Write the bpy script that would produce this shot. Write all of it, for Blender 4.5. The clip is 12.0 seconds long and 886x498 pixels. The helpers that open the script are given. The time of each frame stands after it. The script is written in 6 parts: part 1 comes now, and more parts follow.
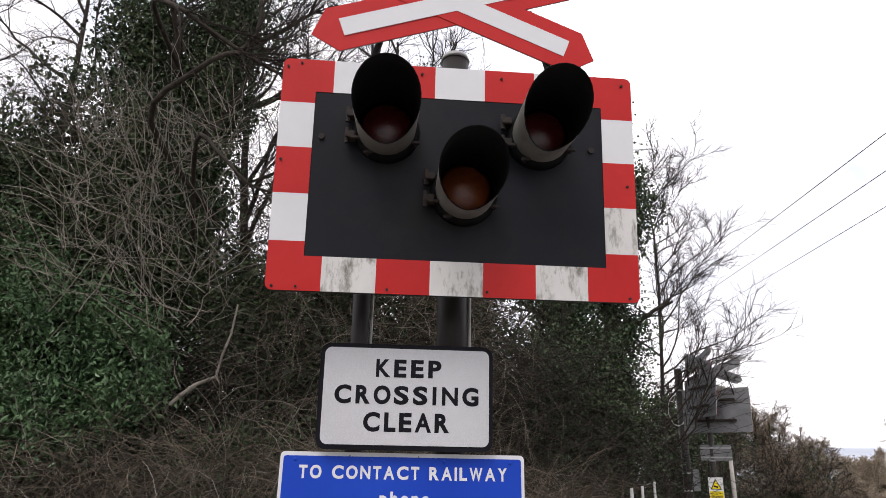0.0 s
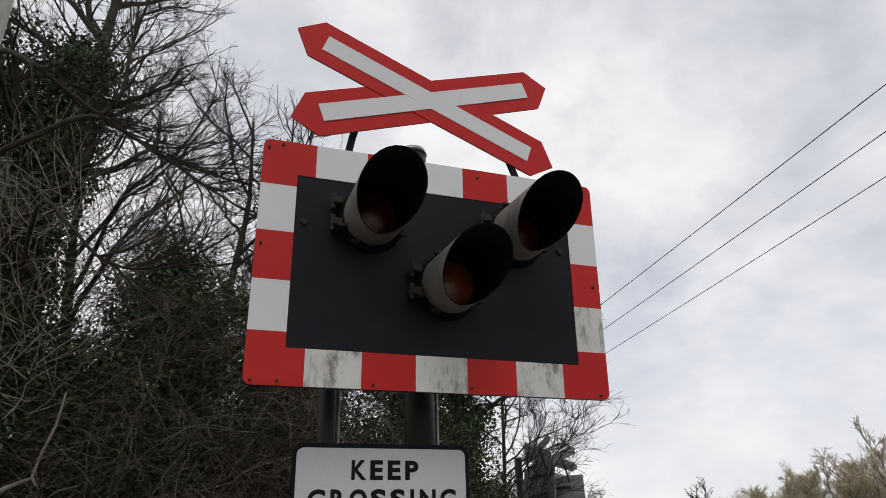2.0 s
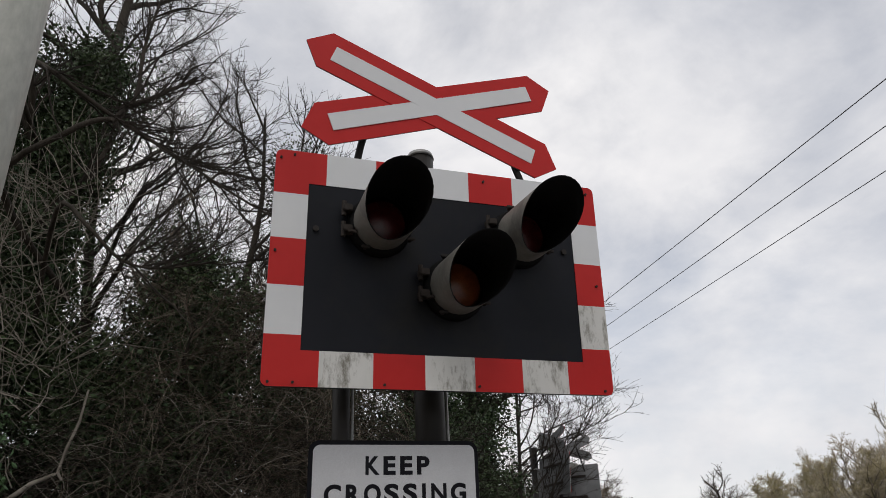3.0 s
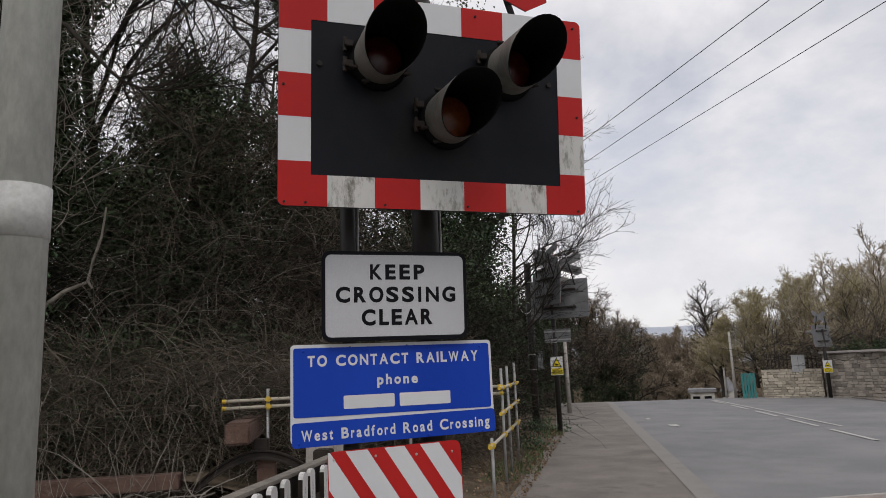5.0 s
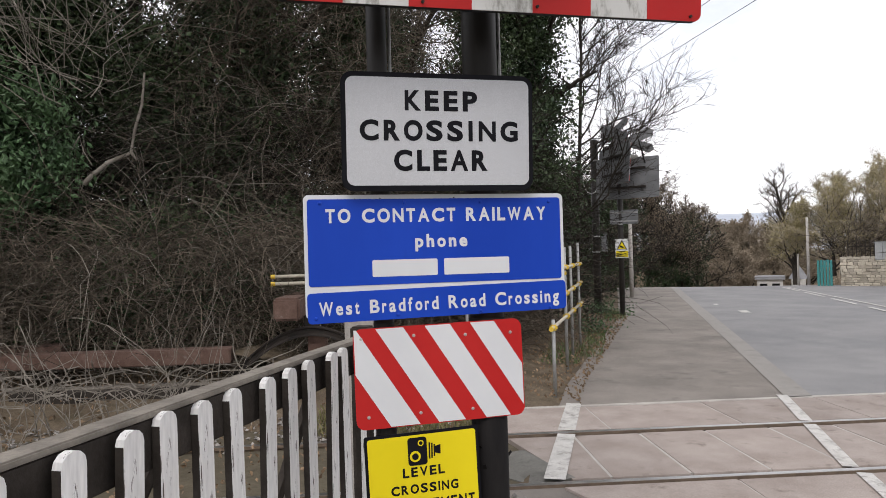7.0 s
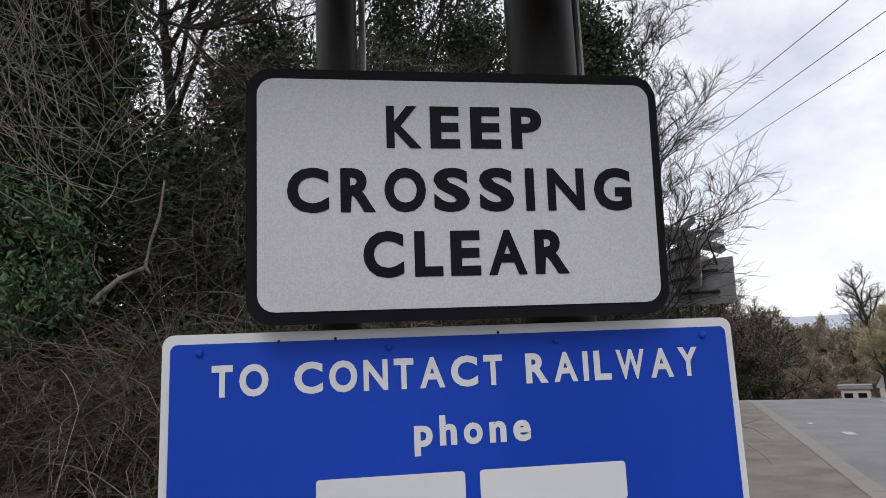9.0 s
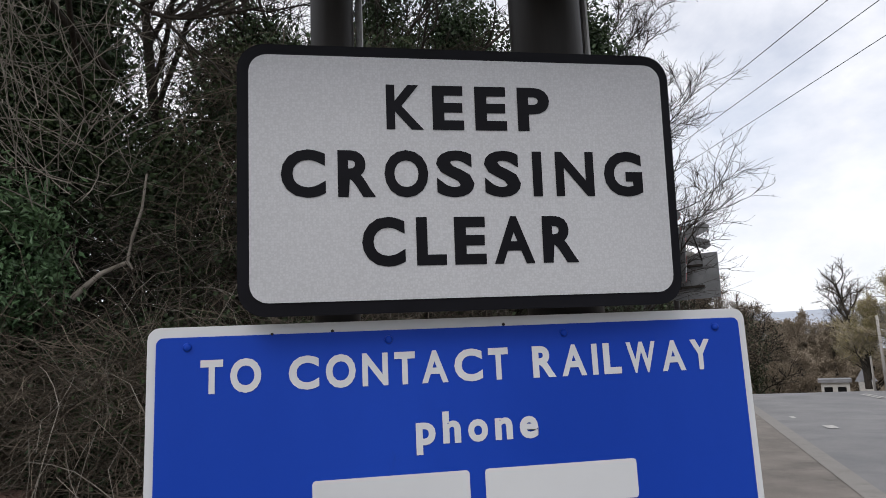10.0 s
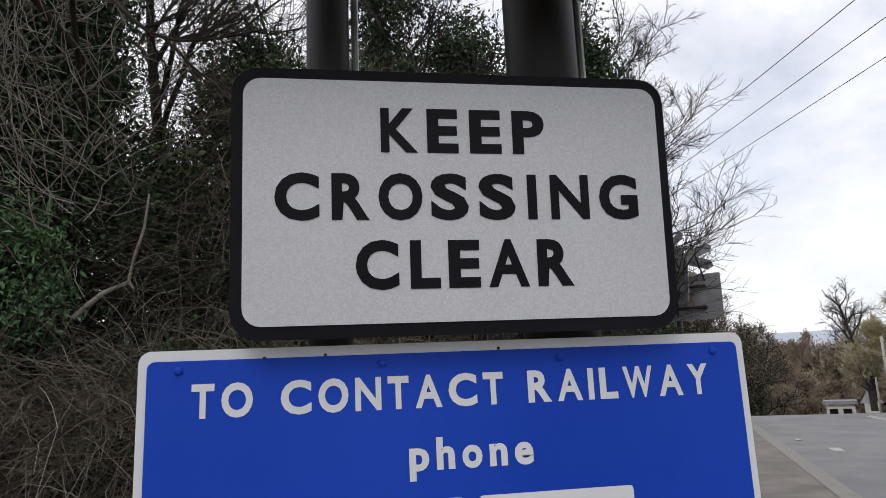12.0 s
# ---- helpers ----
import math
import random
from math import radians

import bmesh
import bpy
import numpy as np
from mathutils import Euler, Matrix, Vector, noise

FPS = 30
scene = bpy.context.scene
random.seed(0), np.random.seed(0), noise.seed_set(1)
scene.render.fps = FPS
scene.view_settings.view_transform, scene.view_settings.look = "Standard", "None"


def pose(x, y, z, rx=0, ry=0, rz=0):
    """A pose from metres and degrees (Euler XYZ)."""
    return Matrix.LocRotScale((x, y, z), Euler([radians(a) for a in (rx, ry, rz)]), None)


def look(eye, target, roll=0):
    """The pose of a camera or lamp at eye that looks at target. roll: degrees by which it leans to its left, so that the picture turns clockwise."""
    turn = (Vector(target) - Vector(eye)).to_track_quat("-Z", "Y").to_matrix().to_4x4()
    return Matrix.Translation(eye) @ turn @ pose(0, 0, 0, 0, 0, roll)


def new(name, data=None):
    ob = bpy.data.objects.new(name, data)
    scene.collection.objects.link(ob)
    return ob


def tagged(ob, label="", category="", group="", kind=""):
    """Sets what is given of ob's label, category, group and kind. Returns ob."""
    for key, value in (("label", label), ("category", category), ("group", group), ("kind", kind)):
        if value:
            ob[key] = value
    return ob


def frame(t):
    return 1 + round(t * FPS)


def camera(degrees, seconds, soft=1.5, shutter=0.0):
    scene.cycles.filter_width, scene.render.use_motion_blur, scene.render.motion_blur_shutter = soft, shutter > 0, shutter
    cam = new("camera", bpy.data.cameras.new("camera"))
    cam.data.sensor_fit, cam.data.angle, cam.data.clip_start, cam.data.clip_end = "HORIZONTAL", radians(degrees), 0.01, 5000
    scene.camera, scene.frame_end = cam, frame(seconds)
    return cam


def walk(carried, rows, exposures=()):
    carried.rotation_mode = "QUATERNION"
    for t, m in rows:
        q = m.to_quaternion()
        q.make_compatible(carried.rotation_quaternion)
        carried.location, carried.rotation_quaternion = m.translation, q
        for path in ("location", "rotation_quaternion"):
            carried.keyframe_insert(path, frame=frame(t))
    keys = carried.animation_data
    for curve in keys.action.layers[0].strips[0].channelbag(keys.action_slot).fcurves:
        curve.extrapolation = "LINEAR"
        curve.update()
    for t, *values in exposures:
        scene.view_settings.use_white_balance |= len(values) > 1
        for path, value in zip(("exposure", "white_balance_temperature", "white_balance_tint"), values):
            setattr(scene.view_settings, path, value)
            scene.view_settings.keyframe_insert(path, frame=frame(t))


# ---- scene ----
cam = camera(66.2, 12.0, soft=0.85, shutter=0.0)
PATH = [
    (0, (0.15, 0.145, 2.023), (0.296, 2.033, 2.666), 1.0),
    (0.5, (-0.13, 0.369, 2.022), (0.235, 2.223, 2.677), -0.9),
    (1, (-0.395, 0.412, 2.045), (0.132, 2.235, 2.678), -1.9),
    (1.5, (-0.496, 0.373, 2.049), (0.14, 2.139, 2.739), -0.8),
    (2, (-0.518, 0.293, 2.073), (0.103, 1.984, 2.942), -2.6),
    (2.5, (-0.51, 0.257, 2.075), (0.086, 1.943, 2.97), -3.0),
    (2.7, (-0.521, 0.232, 2.08), (0.071, 1.93, 2.954), -3.1),
    (4.3, (-0.547, -0.224, 2.034), (0.018, 1.547, 2.771), -1.9),
    (4.5, (-0.58, -0.246, 2.036), (-0.003, 1.548, 2.704), -2.1),
    (5, (-0.612, -0.212, 1.984), (-0.002, 1.661, 2.331), -2.4),
    (5.4, (-0.632, -0.149, 1.922), (0.004, 1.747, 1.959), -1.1),
    (5.5, (-0.639, -0.139, 1.915), (0.002, 1.756, 1.903), -0.5),
    (6, (-0.662, -0.128, 1.877), (-0.048, 1.77, 1.728), -1.1),
    (6.5, (-0.57, 0.108, 1.854), (0.053, 2.004, 1.729), -1.1),
    (6.7, (-0.476, 0.297, 1.865), (0.059, 2.223, 1.803), -1.8),
    (8.3, (-0.019, 1.69, 1.993), (0.281, 3.659, 2.179), -1.4),
    (8.5, (0.012, 1.799, 2.024), (0.274, 3.763, 2.299), -1.6),
    (9, (0.016, 2.014, 2.057), (0.307, 3.963, 2.398), -2.4),
    (9.5, (-0.008, 2.078, 2.056), (0.307, 4.025, 2.392), -2.8),
    (10, (-0.006, 2.085, 2.055), (0.329, 4.029, 2.382), -2.6),
    (10.5, (0.003, 2.077, 2.061), (0.337, 4.016, 2.416), -3.0),
    (11, (0.011, 2.075, 2.064), (0.329, 4.012, 2.447), -3.0),
    (11.5, (0.016, 2.088, 2.063), (0.337, 4.025, 2.44), -2.8),
    (12, (0.009, 2.088, 2.061), (0.338, 4.023, 2.446), -2.5),
]
EXPOSURES = [(0, 0.55, 6500, 16), (0.5, 0.28, 6500, 16), (1.0, 0.04, 6500, 14), (1.5, -0.12, 6500, 12), (2.5, -0.25, 6500, 11), (4.5, -0.33, 6500, 12), (5.0, -0.28, 6500, 13), (5.5, 0.15, 6500, 14), (6.0, 0.32, 6500, 13), (6.7, 0.40, 6500, 13), (8.3, 0.17, 6300, 12), (9.0, 0.05, 6300, 12), (12, 0.06, 6300, 12)]
walk(cam, [(t, look(eye, target, roll)) for t, eye, target, roll in PATH], EXPOSURES)

# ---- light: bright broken overcast, the veiled sun behind the camera ----
SUN_EL, SUN_AZ = 47.0, 205.0   # azimuth clockwise from +y
world = bpy.data.worlds.new("sky")
scene.world = world
world.use_nodes = True
wn, wl = world.node_tree.nodes, world.node_tree.links
wn.clear()


def wnode(kind, **kw):
    n = wn.new(kind)
    for k, v in kw.items():
        n.inputs[k].default_value = v
    return n


sky = wn.new("ShaderNodeTexSky")
sky.sky_type, sky.sun_disc = "NISHITA", False
sky.sun_elevation, sky.sun_rotation = radians(SUN_EL), radians(SUN_AZ)
skyscale = wnode("ShaderNodeVectorMath")
skyscale.operation = "SCALE"
skyscale.inputs["Scale"].default_value = 0.11
wl.new(sky.outputs[0], skyscale.inputs[0])
wco = wn.new("ShaderNodeTexCoord")
wmap = wn.new("ShaderNodeMapping")
wmap.inputs["Scale"].default_value = (1.0, 1.0, 1.6)
wl.new(wco.outputs["Generated"], wmap.inputs[0])
cl1 = wnode("ShaderNodeTexNoise", Scale=2.3, Detail=7.0, Roughness=0.58, Distortion=0.5)
wl.new(wmap.outputs[0], cl1.inputs["Vector"])
cover = wn.new("ShaderNodeValToRGB")
cover.color_ramp.elements[0].position, cover.color_ramp.elements[1].position = 0.28, 0.55
cover.color_ramp.elements[0].color = (0.55, 0.55, 0.55, 1)
wl.new(cl1.outputs["Fac"], cover.inputs[0])
cl2 = wnode("ShaderNodeTexNoise", Scale=3.4, Detail=6.0, Roughness=0.55)
wl.new(wmap.outputs[0], cl2.inputs["Vector"])
shade = wn.new("ShaderNodeValToRGB")
shade.color_ramp.elements[0].position, shade.color_ramp.elements[1].position = 0.32, 0.66
shade.color_ramp.elements[0].color = (0.80, 0.82, 0.87, 1)
shade.color_ramp.elements[1].color = (1.12, 1.11, 1.11, 1)
wl.new(cl2.outputs["Fac"], shade.inputs[0])
wmix = wn.new("ShaderNodeMix")
wmix.data_type = "RGBA"
wl.new(cover.outputs[0], wmix.inputs[0])
wl.new(skyscale.outputs[0], wmix.inputs[6])
wl.new(shade.outputs[0], wmix.inputs[7])
wbg = wnode("ShaderNodeBackground", Strength=1.0)
wl.new(wmix.outputs[2], wbg.inputs[0])
wout = wn.new("ShaderNodeOutputWorld")
wl.new(wbg.outputs[0], wout.inputs[0])

sun = new("sun", bpy.data.lights.new("sun", "SUN"))
sun.data.energy, sun.data.angle, sun.data.color = 1.0, radians(25), (1.0, 0.96, 0.9)
az, el = radians(SUN_AZ), radians(SUN_EL)
sun.matrix_world = look((0, 0, 0), (-math.sin(az) * math.cos(el), -math.cos(az) * math.cos(el), -math.sin(el)))


# ---- materials ----
def material(name, c1, c2, rough=0.7, metal=0.0, scale=4.0, fine=60.0, bump=0.3, depth=0.004, spec=0.5, lo=0.35, hi=0.65, island=0.0, stretch=(1, 1, 1),
             stain=None, stain_scale=1.5, stain_at=(0.55, 0.7), trans=0.0, per_object=0.0):
    m = bpy.data.materials.new(name)
    m.use_nodes = True
    n, l = m.node_tree.nodes, m.node_tree.links
    b = n["Principled BSDF"]
    b.inputs["Roughness"].default_value, b.inputs["Metallic"].default_value = rough, metal
    b.inputs["Specular IOR Level"].default_value = spec
    co = n.new("ShaderNodeTexCoord")
    mp = n.new("ShaderNodeMapping")
    mp.inputs["Scale"].default_value = stretch
    l.new(co.outputs["Object"], mp.inputs[0])

    def noise_tex(sc, det, ro=0.6):
        t = n.new("ShaderNodeTexNoise")
        t.inputs["Scale"].default_value, t.inputs["Detail"].default_value, t.inputs["Roughness"].default_value = sc, det, ro
        l.new(mp.outputs[0], t.inputs["Vector"])
        return t

    def ramp(a, z, src):
        r = n.new("ShaderNodeMapRange")
        r.inputs[1].default_value, r.inputs[2].default_value = a, z
        l.new(src, r.inputs[0])
        return r.outputs[0]

    def mix(fac, a, z, mode="MIX"):
        x = n.new("ShaderNodeMix")
        x.data_type, x.blend_type = "RGBA", mode
        for s, v in ((0, fac), (6, a), (7, z)):
            if isinstance(v, (int, float)):
                x.inputs[s].default_value = v
            elif isinstance(v, tuple):
                x.inputs[s].default_value = (*v, 1)
            else:
                l.new(v, x.inputs[s])
        return x.outputs[2]

    big, small = noise_tex(scale, 5), noise_tex(fine, 4)
    col = mix(ramp(lo, hi, big.outputs["Fac"]), c1, c2)
    col = mix(0.45, col, mix(ramp(0.3, 0.7, small.outputs["Fac"]), (0.45, 0.45, 0.45), (1.0, 1.0, 1.0)), "MULTIPLY") if bump else col
    if stain:
        st = noise_tex(stain_scale, 8, 0.7)
        col = mix(ramp(stain_at[0], stain_at[1], st.outputs["Fac"]), col, stain)
    if island or per_object:
        g = n.new("ShaderNodeNewGeometry") if island else n.new("ShaderNodeObjectInfo")
        h = n.new("ShaderNodeHueSaturation")
        v = n.new("ShaderNodeMapRange")
        amount = island or per_object
        v.inputs[3].default_value, v.inputs[4].default_value = 1 - amount, 1 + amount
        l.new(g.outputs["Random Per Island"] if island else g.outputs["Random"], v.inputs[0])
        l.new(v.outputs[0], h.inputs["Value"])
        l.new(col, h.inputs["Color"])
        col = h.outputs[0]
    l.new(col, b.inputs["Base Color"])
    if bump:
        bp = n.new("ShaderNodeBump")
        bp.inputs["Strength"].default_value, bp.inputs["Distance"].default_value = bump, depth
        l.new(small.outputs["Fac"], bp.inputs["Height"])
        l.new(bp.outputs[0], b.inputs["Normal"])
        rr = n.new("ShaderNodeMapRange")
        rr.inputs[3].default_value, rr.inputs[4].default_value = max(0.0, rough - 0.12), min(1.0, rough + 0.12)
        l.new(big.outputs["Fac"], rr.inputs[0])
        l.new(rr.outputs[0], b.inputs["Roughness"])
    if trans:
        b.inputs["Transmission Weight"].default_value = trans
    return m


def sheeting(name, colour, cell=0.0045):
    """Retroreflective sheeting: a fine honeycomb seam pattern."""
    m = material(name, colour, tuple(c * 0.93 for c in colour), rough=0.38, scale=2.0, fine=30, bump=0)
    n, l = m.node_tree.nodes, m.node_tree.links
    b = n["Principled BSDF"]
    co = n.new("ShaderNodeTexCoord")
    vo = n.new("ShaderNodeTexVoronoi")
    vo.feature = "DISTANCE_TO_EDGE"
    vo.inputs["Scale"].default_value, vo.inputs["Randomness"].default_value = 1 / cell, 0.25
    l.new(co.outputs["Object"], vo.inputs["Vector"])
    r = n.new("ShaderNodeMapRange")
    r.inputs[1].default_value, r.inputs[2].default_value, r.inputs[3].default_value, r.inputs[4].default_value = 0.0, 0.12, 0.86, 1.0
    l.new(vo.outputs["Distance"], r.inputs[0])
    old = b.inputs["Base Color"].links[0].from_socket
    x = n.new("ShaderNodeMix")
    x.data_type, x.blend_type = "RGBA", "MULTIPLY"
    x.inputs[0].default_value = 1.0
    l.new(old, x.inputs[6])
    l.new(r.outputs[0], x.inputs[7])
    l.new(x.outputs[2], b.inputs["Base Color"])
    return m


M = {
    "asphalt": material("asphalt", (0.20, 0.198, 0.20), (0.27, 0.265, 0.262), 0.85, scale=0.6, fine=90, bump=0.5, depth=0.006, stain=(0.165, 0.165, 0.17), stain_scale=0.35, stain_at=(0.5, 0.66)),
    "footway": material("footway asphalt", (0.18, 0.16, 0.14), (0.28, 0.25, 0.22), 0.9, scale=0.9, fine=110, bump=0.9, depth=0.008, stain=(0.11, 0.10, 0.088), stain_scale=1.3, stain_at=(0.56, 0.72)),
    "panel": material("crossing panel", (0.29, 0.24, 0.21), (0.39, 0.335, 0.30), 0.88, scale=2.0, fine=80, bump=0.5, depth=0.004, stain=(0.16, 0.13, 0.11), stain_scale=3, stain_at=(0.58, 0.72), per_object=0.1),
    "concrete": material("concrete edge", (0.38, 0.35, 0.32), (0.50, 0.47, 0.43), 0.85, scale=3, fine=70, bump=0.4, stain=(0.2, 0.18, 0.16), stain_scale=4, stain_at=(0.6, 0.75)),
    "kerb": material("weathered kerb concrete", (0.25, 0.235, 0.215), (0.33, 0.31, 0.285), 0.88, scale=2, fine=70, bump=0.4, stain=(0.19, 0.18, 0.165), stain_scale=2, stain_at=(0.5, 0.7)),
    "line": material("road paint", (0.50, 0.485, 0.455), (0.62, 0.605, 0.57), 0.75, scale=6, fine=120, bump=0.4, stain_scale=9, stain=(0.27, 0.255, 0.235), stain_at=(0.50, 0.64)),
    "rail": material("rail steel", (0.16, 0.12, 0.09), (0.24, 0.18, 0.13), 0.6, 0.5, scale=8, fine=90, bump=0.3),
    "railhead": material("worn rail head", (0.42, 0.41, 0.40), (0.55, 0.54, 0.52), 0.35, 0.9, scale=5, fine=60, bump=0.1),
    "dirt": material("dirt and leaf litter", (0.10, 0.075, 0.05), (0.19, 0.15, 0.105), 0.95, scale=2.5, fine=40, bump=0.9, depth=0.02, stain_scale=0.9, stain_at=(0.52, 0.66), spec=0.2, stain=(0.065, 0.055, 0.035)),
    "grassland": material("grass and earth", (0.085, 0.072, 0.050), (0.16, 0.138, 0.10), 0.95, scale=0.15, fine=12, bump=0.6, depth=0.05, spec=0.1),
    "ballast": material("ballast stone", (0.19, 0.175, 0.16), (0.31, 0.29, 0.265), 0.9, scale=4, fine=50, bump=0.4, island=0.45),
    "red": material("red sheeting", (0.42, 0.014, 0.013), (0.47, 0.020, 0.018), 0.42, scale=3, fine=35, bump=0, stain=(0.30, 0.025, 0.02), stain_scale=5, stain_at=(0.66, 0.82), spec=0.2),
    "white": material("white sheeting", (0.60, 0.61, 0.62), (0.64, 0.65, 0.655), 0.42, scale=3, fine=35, bump=0, spec=0.25),
    "white_dirty": material("weathered white sheeting", (0.52, 0.515, 0.485), (0.60, 0.595, 0.57), 0.5, scale=6, fine=60, bump=0, stretch=(1, 1, 0.35), stain=(0.17, 0.16, 0.13), stain_scale=16, stain_at=(0.50, 0.64)),
    "keepwhite": sheeting("retroreflective white", (0.56, 0.565, 0.58)),
    "black": material("black enamel", (0.005, 0.005, 0.007), (0.009, 0.009, 0.012), 0.5, scale=5, fine=60, bump=0, spec=0.10),
    "board": material("matt black board", (0.004, 0.005, 0.008), (0.008, 0.009, 0.013), 0.5, scale=2, fine=25, bump=0, stain_scale=2.2, stain_at=(0.5, 0.75), spec=0.16, stain=(0.013, 0.0125, 0.011)),
    "blue": material("blue sheeting", (0.008, 0.046, 0.37), (0.012, 0.058, 0.43), 0.4, scale=2, fine=30, bump=0, stain=(0.018, 0.045, 0.20), stain_scale=4, stain_at=(0.64, 0.85), stretch=(1, 1, 0.3), spec=0.12),
    "yellow": material("yellow sheeting", (0.72, 0.58, 0.008), (0.78, 0.63, 0.012), 0.42, scale=2, fine=30, bump=0, spec=0.2),
    "grey_plate": material("galvanised sign back", (0.15, 0.155, 0.16), (0.21, 0.215, 0.22), 0.6, 0.2, scale=3, fine=40, bump=0.1),
    "hood": material("weathered hood paint", (0.13, 0.125, 0.11), (0.19, 0.185, 0.165), 0.6, scale=5, fine=60, bump=0.2, stain=(0.07, 0.068, 0.06), stain_scale=6, stain_at=(0.5, 0.7)),
    "hood_in": material("matt black hood lining", (0.008, 0.008, 0.008), (0.014, 0.014, 0.014), 0.8, scale=5, fine=60, bump=0.1, spec=0.05),
    "red_lens": material("red glass lens", (0.06, 0.006, 0.008), (0.10, 0.010, 0.012), 0.15, scale=20, fine=140, bump=0.5, depth=0.003),
    "amber_lens": material("amber glass lens", (0.17, 0.042, 0.014), (0.25, 0.062, 0.018), 0.15, scale=20, fine=140, bump=0.5, depth=0.003),
    "post": material("dark bitumen post paint", (0.008, 0.007, 0.007), (0.018, 0.016, 0.015), 0.7, scale=6, fine=45, bump=0.5, depth=0.003, stain_scale=10, stain_at=(0.62, 0.74), stretch=(1, 1, 0.25), spec=0.12, stain=(0.045, 0.04, 0.035)),
    "post_up": material("faded brown post paint", (0.018, 0.016, 0.014), (0.035, 0.031, 0.028), 0.5, scale=4, fine=60, bump=0.1, stretch=(1, 1, 0.12), spec=0.25),
    "galv": material("galvanised steel", (0.30, 0.30, 0.29), (0.42, 0.42, 0.41), 0.5, 0.5, scale=8, fine=60, bump=0.1),
    "column": material("grey-green column paint", (0.44, 0.45, 0.41), (0.53, 0.54, 0.49), 0.55, scale=3, fine=50, bump=0.15, stain=(0.22, 0.22, 0.19), stain_scale=5, stain_at=(0.6, 0.78), stretch=(1, 1, 0.4)),
    "band": material("scuffed pale reflective tape", (0.50, 0.50, 0.48), (0.57, 0.57, 0.54), 0.6, scale=5, fine=60, bump=0.1, stain=(0.36, 0.35, 0.32), stain_scale=7, stain_at=(0.55, 0.7)),
    "column_blue": material("peeling blue paint", (0.10, 0.25, 0.37), (0.13, 0.29, 0.40), 0.5, scale=4, fine=40, bump=0.2, stain=(0.09, 0.085, 0.09), stain_scale=5, stain_at=(0.50, 0.52)),
    "column_cream": material("bare cream primer", (0.36, 0.34, 0.29), (0.44, 0.42, 0.36), 0.6, scale=4, fine=40, bump=0.2, stain=(0.25, 0.22, 0.17), stain_scale=8, stain_at=(0.6, 0.75)),
    "picket": material("flaking white picket paint", (0.76, 0.745, 0.72), (0.84, 0.83, 0.81), 0.7, scale=5, fine=60, bump=0.4, depth=0.003, stretch=(1, 1, 0.12), stain=(0.075, 0.06, 0.05), stain_scale=22, per_object=0.06, stain_at=(0.592, 0.607)),
    "oldwood": material("weathered dark timber", (0.028, 0.023, 0.019), (0.062, 0.052, 0.044), 0.9, scale=5, fine=60, bump=0.7, depth=0.006, stretch=(1, 1, 1), per_object=0.15, spec=0.2),
    "topwood": material("grey bleached timber", (0.17, 0.15, 0.125), (0.28, 0.25, 0.21), 0.9, scale=8, fine=60, bump=0.6, depth=0.004),
    "redtimber": material("rotten reddish timber", (0.10, 0.055, 0.04), (0.16, 0.10, 0.078), 0.95, scale=7, fine=50, bump=0.9, depth=0.01, stain=(0.18, 0.15, 0.125), stain_scale=9, stain_at=(0.6, 0.7)),
    "rust": material("rusty dark steel", (0.016, 0.013, 0.011), (0.036, 0.026, 0.020), 0.75, 0.3, scale=6, fine=60, bump=0.4),
    "scaff": material("cream scaffold tube", (0.42, 0.38, 0.30), (0.52, 0.48, 0.40), 0.55, scale=6, fine=50, bump=0.2, stain=(0.28, 0.22, 0.12), stain_scale=9, stain_at=(0.58, 0.72)),
    "clamp": material("yellow clamp paint", (0.60, 0.40, 0.03), (0.68, 0.48, 0.05), 0.5, scale=8, fine=50, bump=0.2),
    "stone": material("sandstone block", (0.16, 0.135, 0.105), (0.27, 0.23, 0.18), 0.92, scale=3, fine=30, bump=0.8, depth=0.015, stain=(0.09, 0.09, 0.06), stain_scale=2, stain_at=(0.5, 0.7), per_object=0.25, spec=0.2),
    "stone_far": material("pale rubble stone", (0.40, 0.355, 0.28), (0.54, 0.49, 0.40), 0.92, scale=1.5, fine=20, bump=0.6, depth=0.02, island=0.3),
    "stone_dark": material("dark rubble stone", (0.27, 0.235, 0.20), (0.40, 0.355, 0.30), 0.92, scale=1.5, fine=20, bump=0.6, depth=0.02, island=0.4),
    "mortar": material("recessed mortar", (0.20, 0.178, 0.145), (0.28, 0.25, 0.205), 0.95, scale=3, fine=40, bump=0.5, spec=0.2),
    "bark": material("bark", (0.026, 0.022, 0.017), (0.060, 0.051, 0.041), 0.92, scale=5, fine=40, bump=0.8, depth=0.02, stretch=(1, 1, 0.3), spec=0.2),
    "twig": material("bare twigs", (0.020, 0.017, 0.014), (0.045, 0.038, 0.032), 0.9, scale=3, fine=30, bump=0, spec=0.15),
    "paletwig": material("pale bare branch", (0.17, 0.15, 0.125), (0.27, 0.245, 0.21), 0.85, scale=6, fine=50, bump=0.3, spec=0.2),
    "bramble": material("dry bramble stems", (0.060, 0.050, 0.038), (0.140, 0.116, 0.090), 0.9, scale=2, fine=30, bump=0, island=0.6, spec=0.15),
    "ivy": material("ivy leaves", (0.022, 0.040, 0.018), (0.052, 0.074, 0.032), 0.42, scale=1.2, fine=20, bump=0, island=0.45, spec=0.22),
    "laurel": material("glossy evergreen leaves", (0.042, 0.088, 0.036), (0.085, 0.145, 0.065), 0.4, scale=1.5, fine=20, bump=0, island=0.4, spec=0.3),
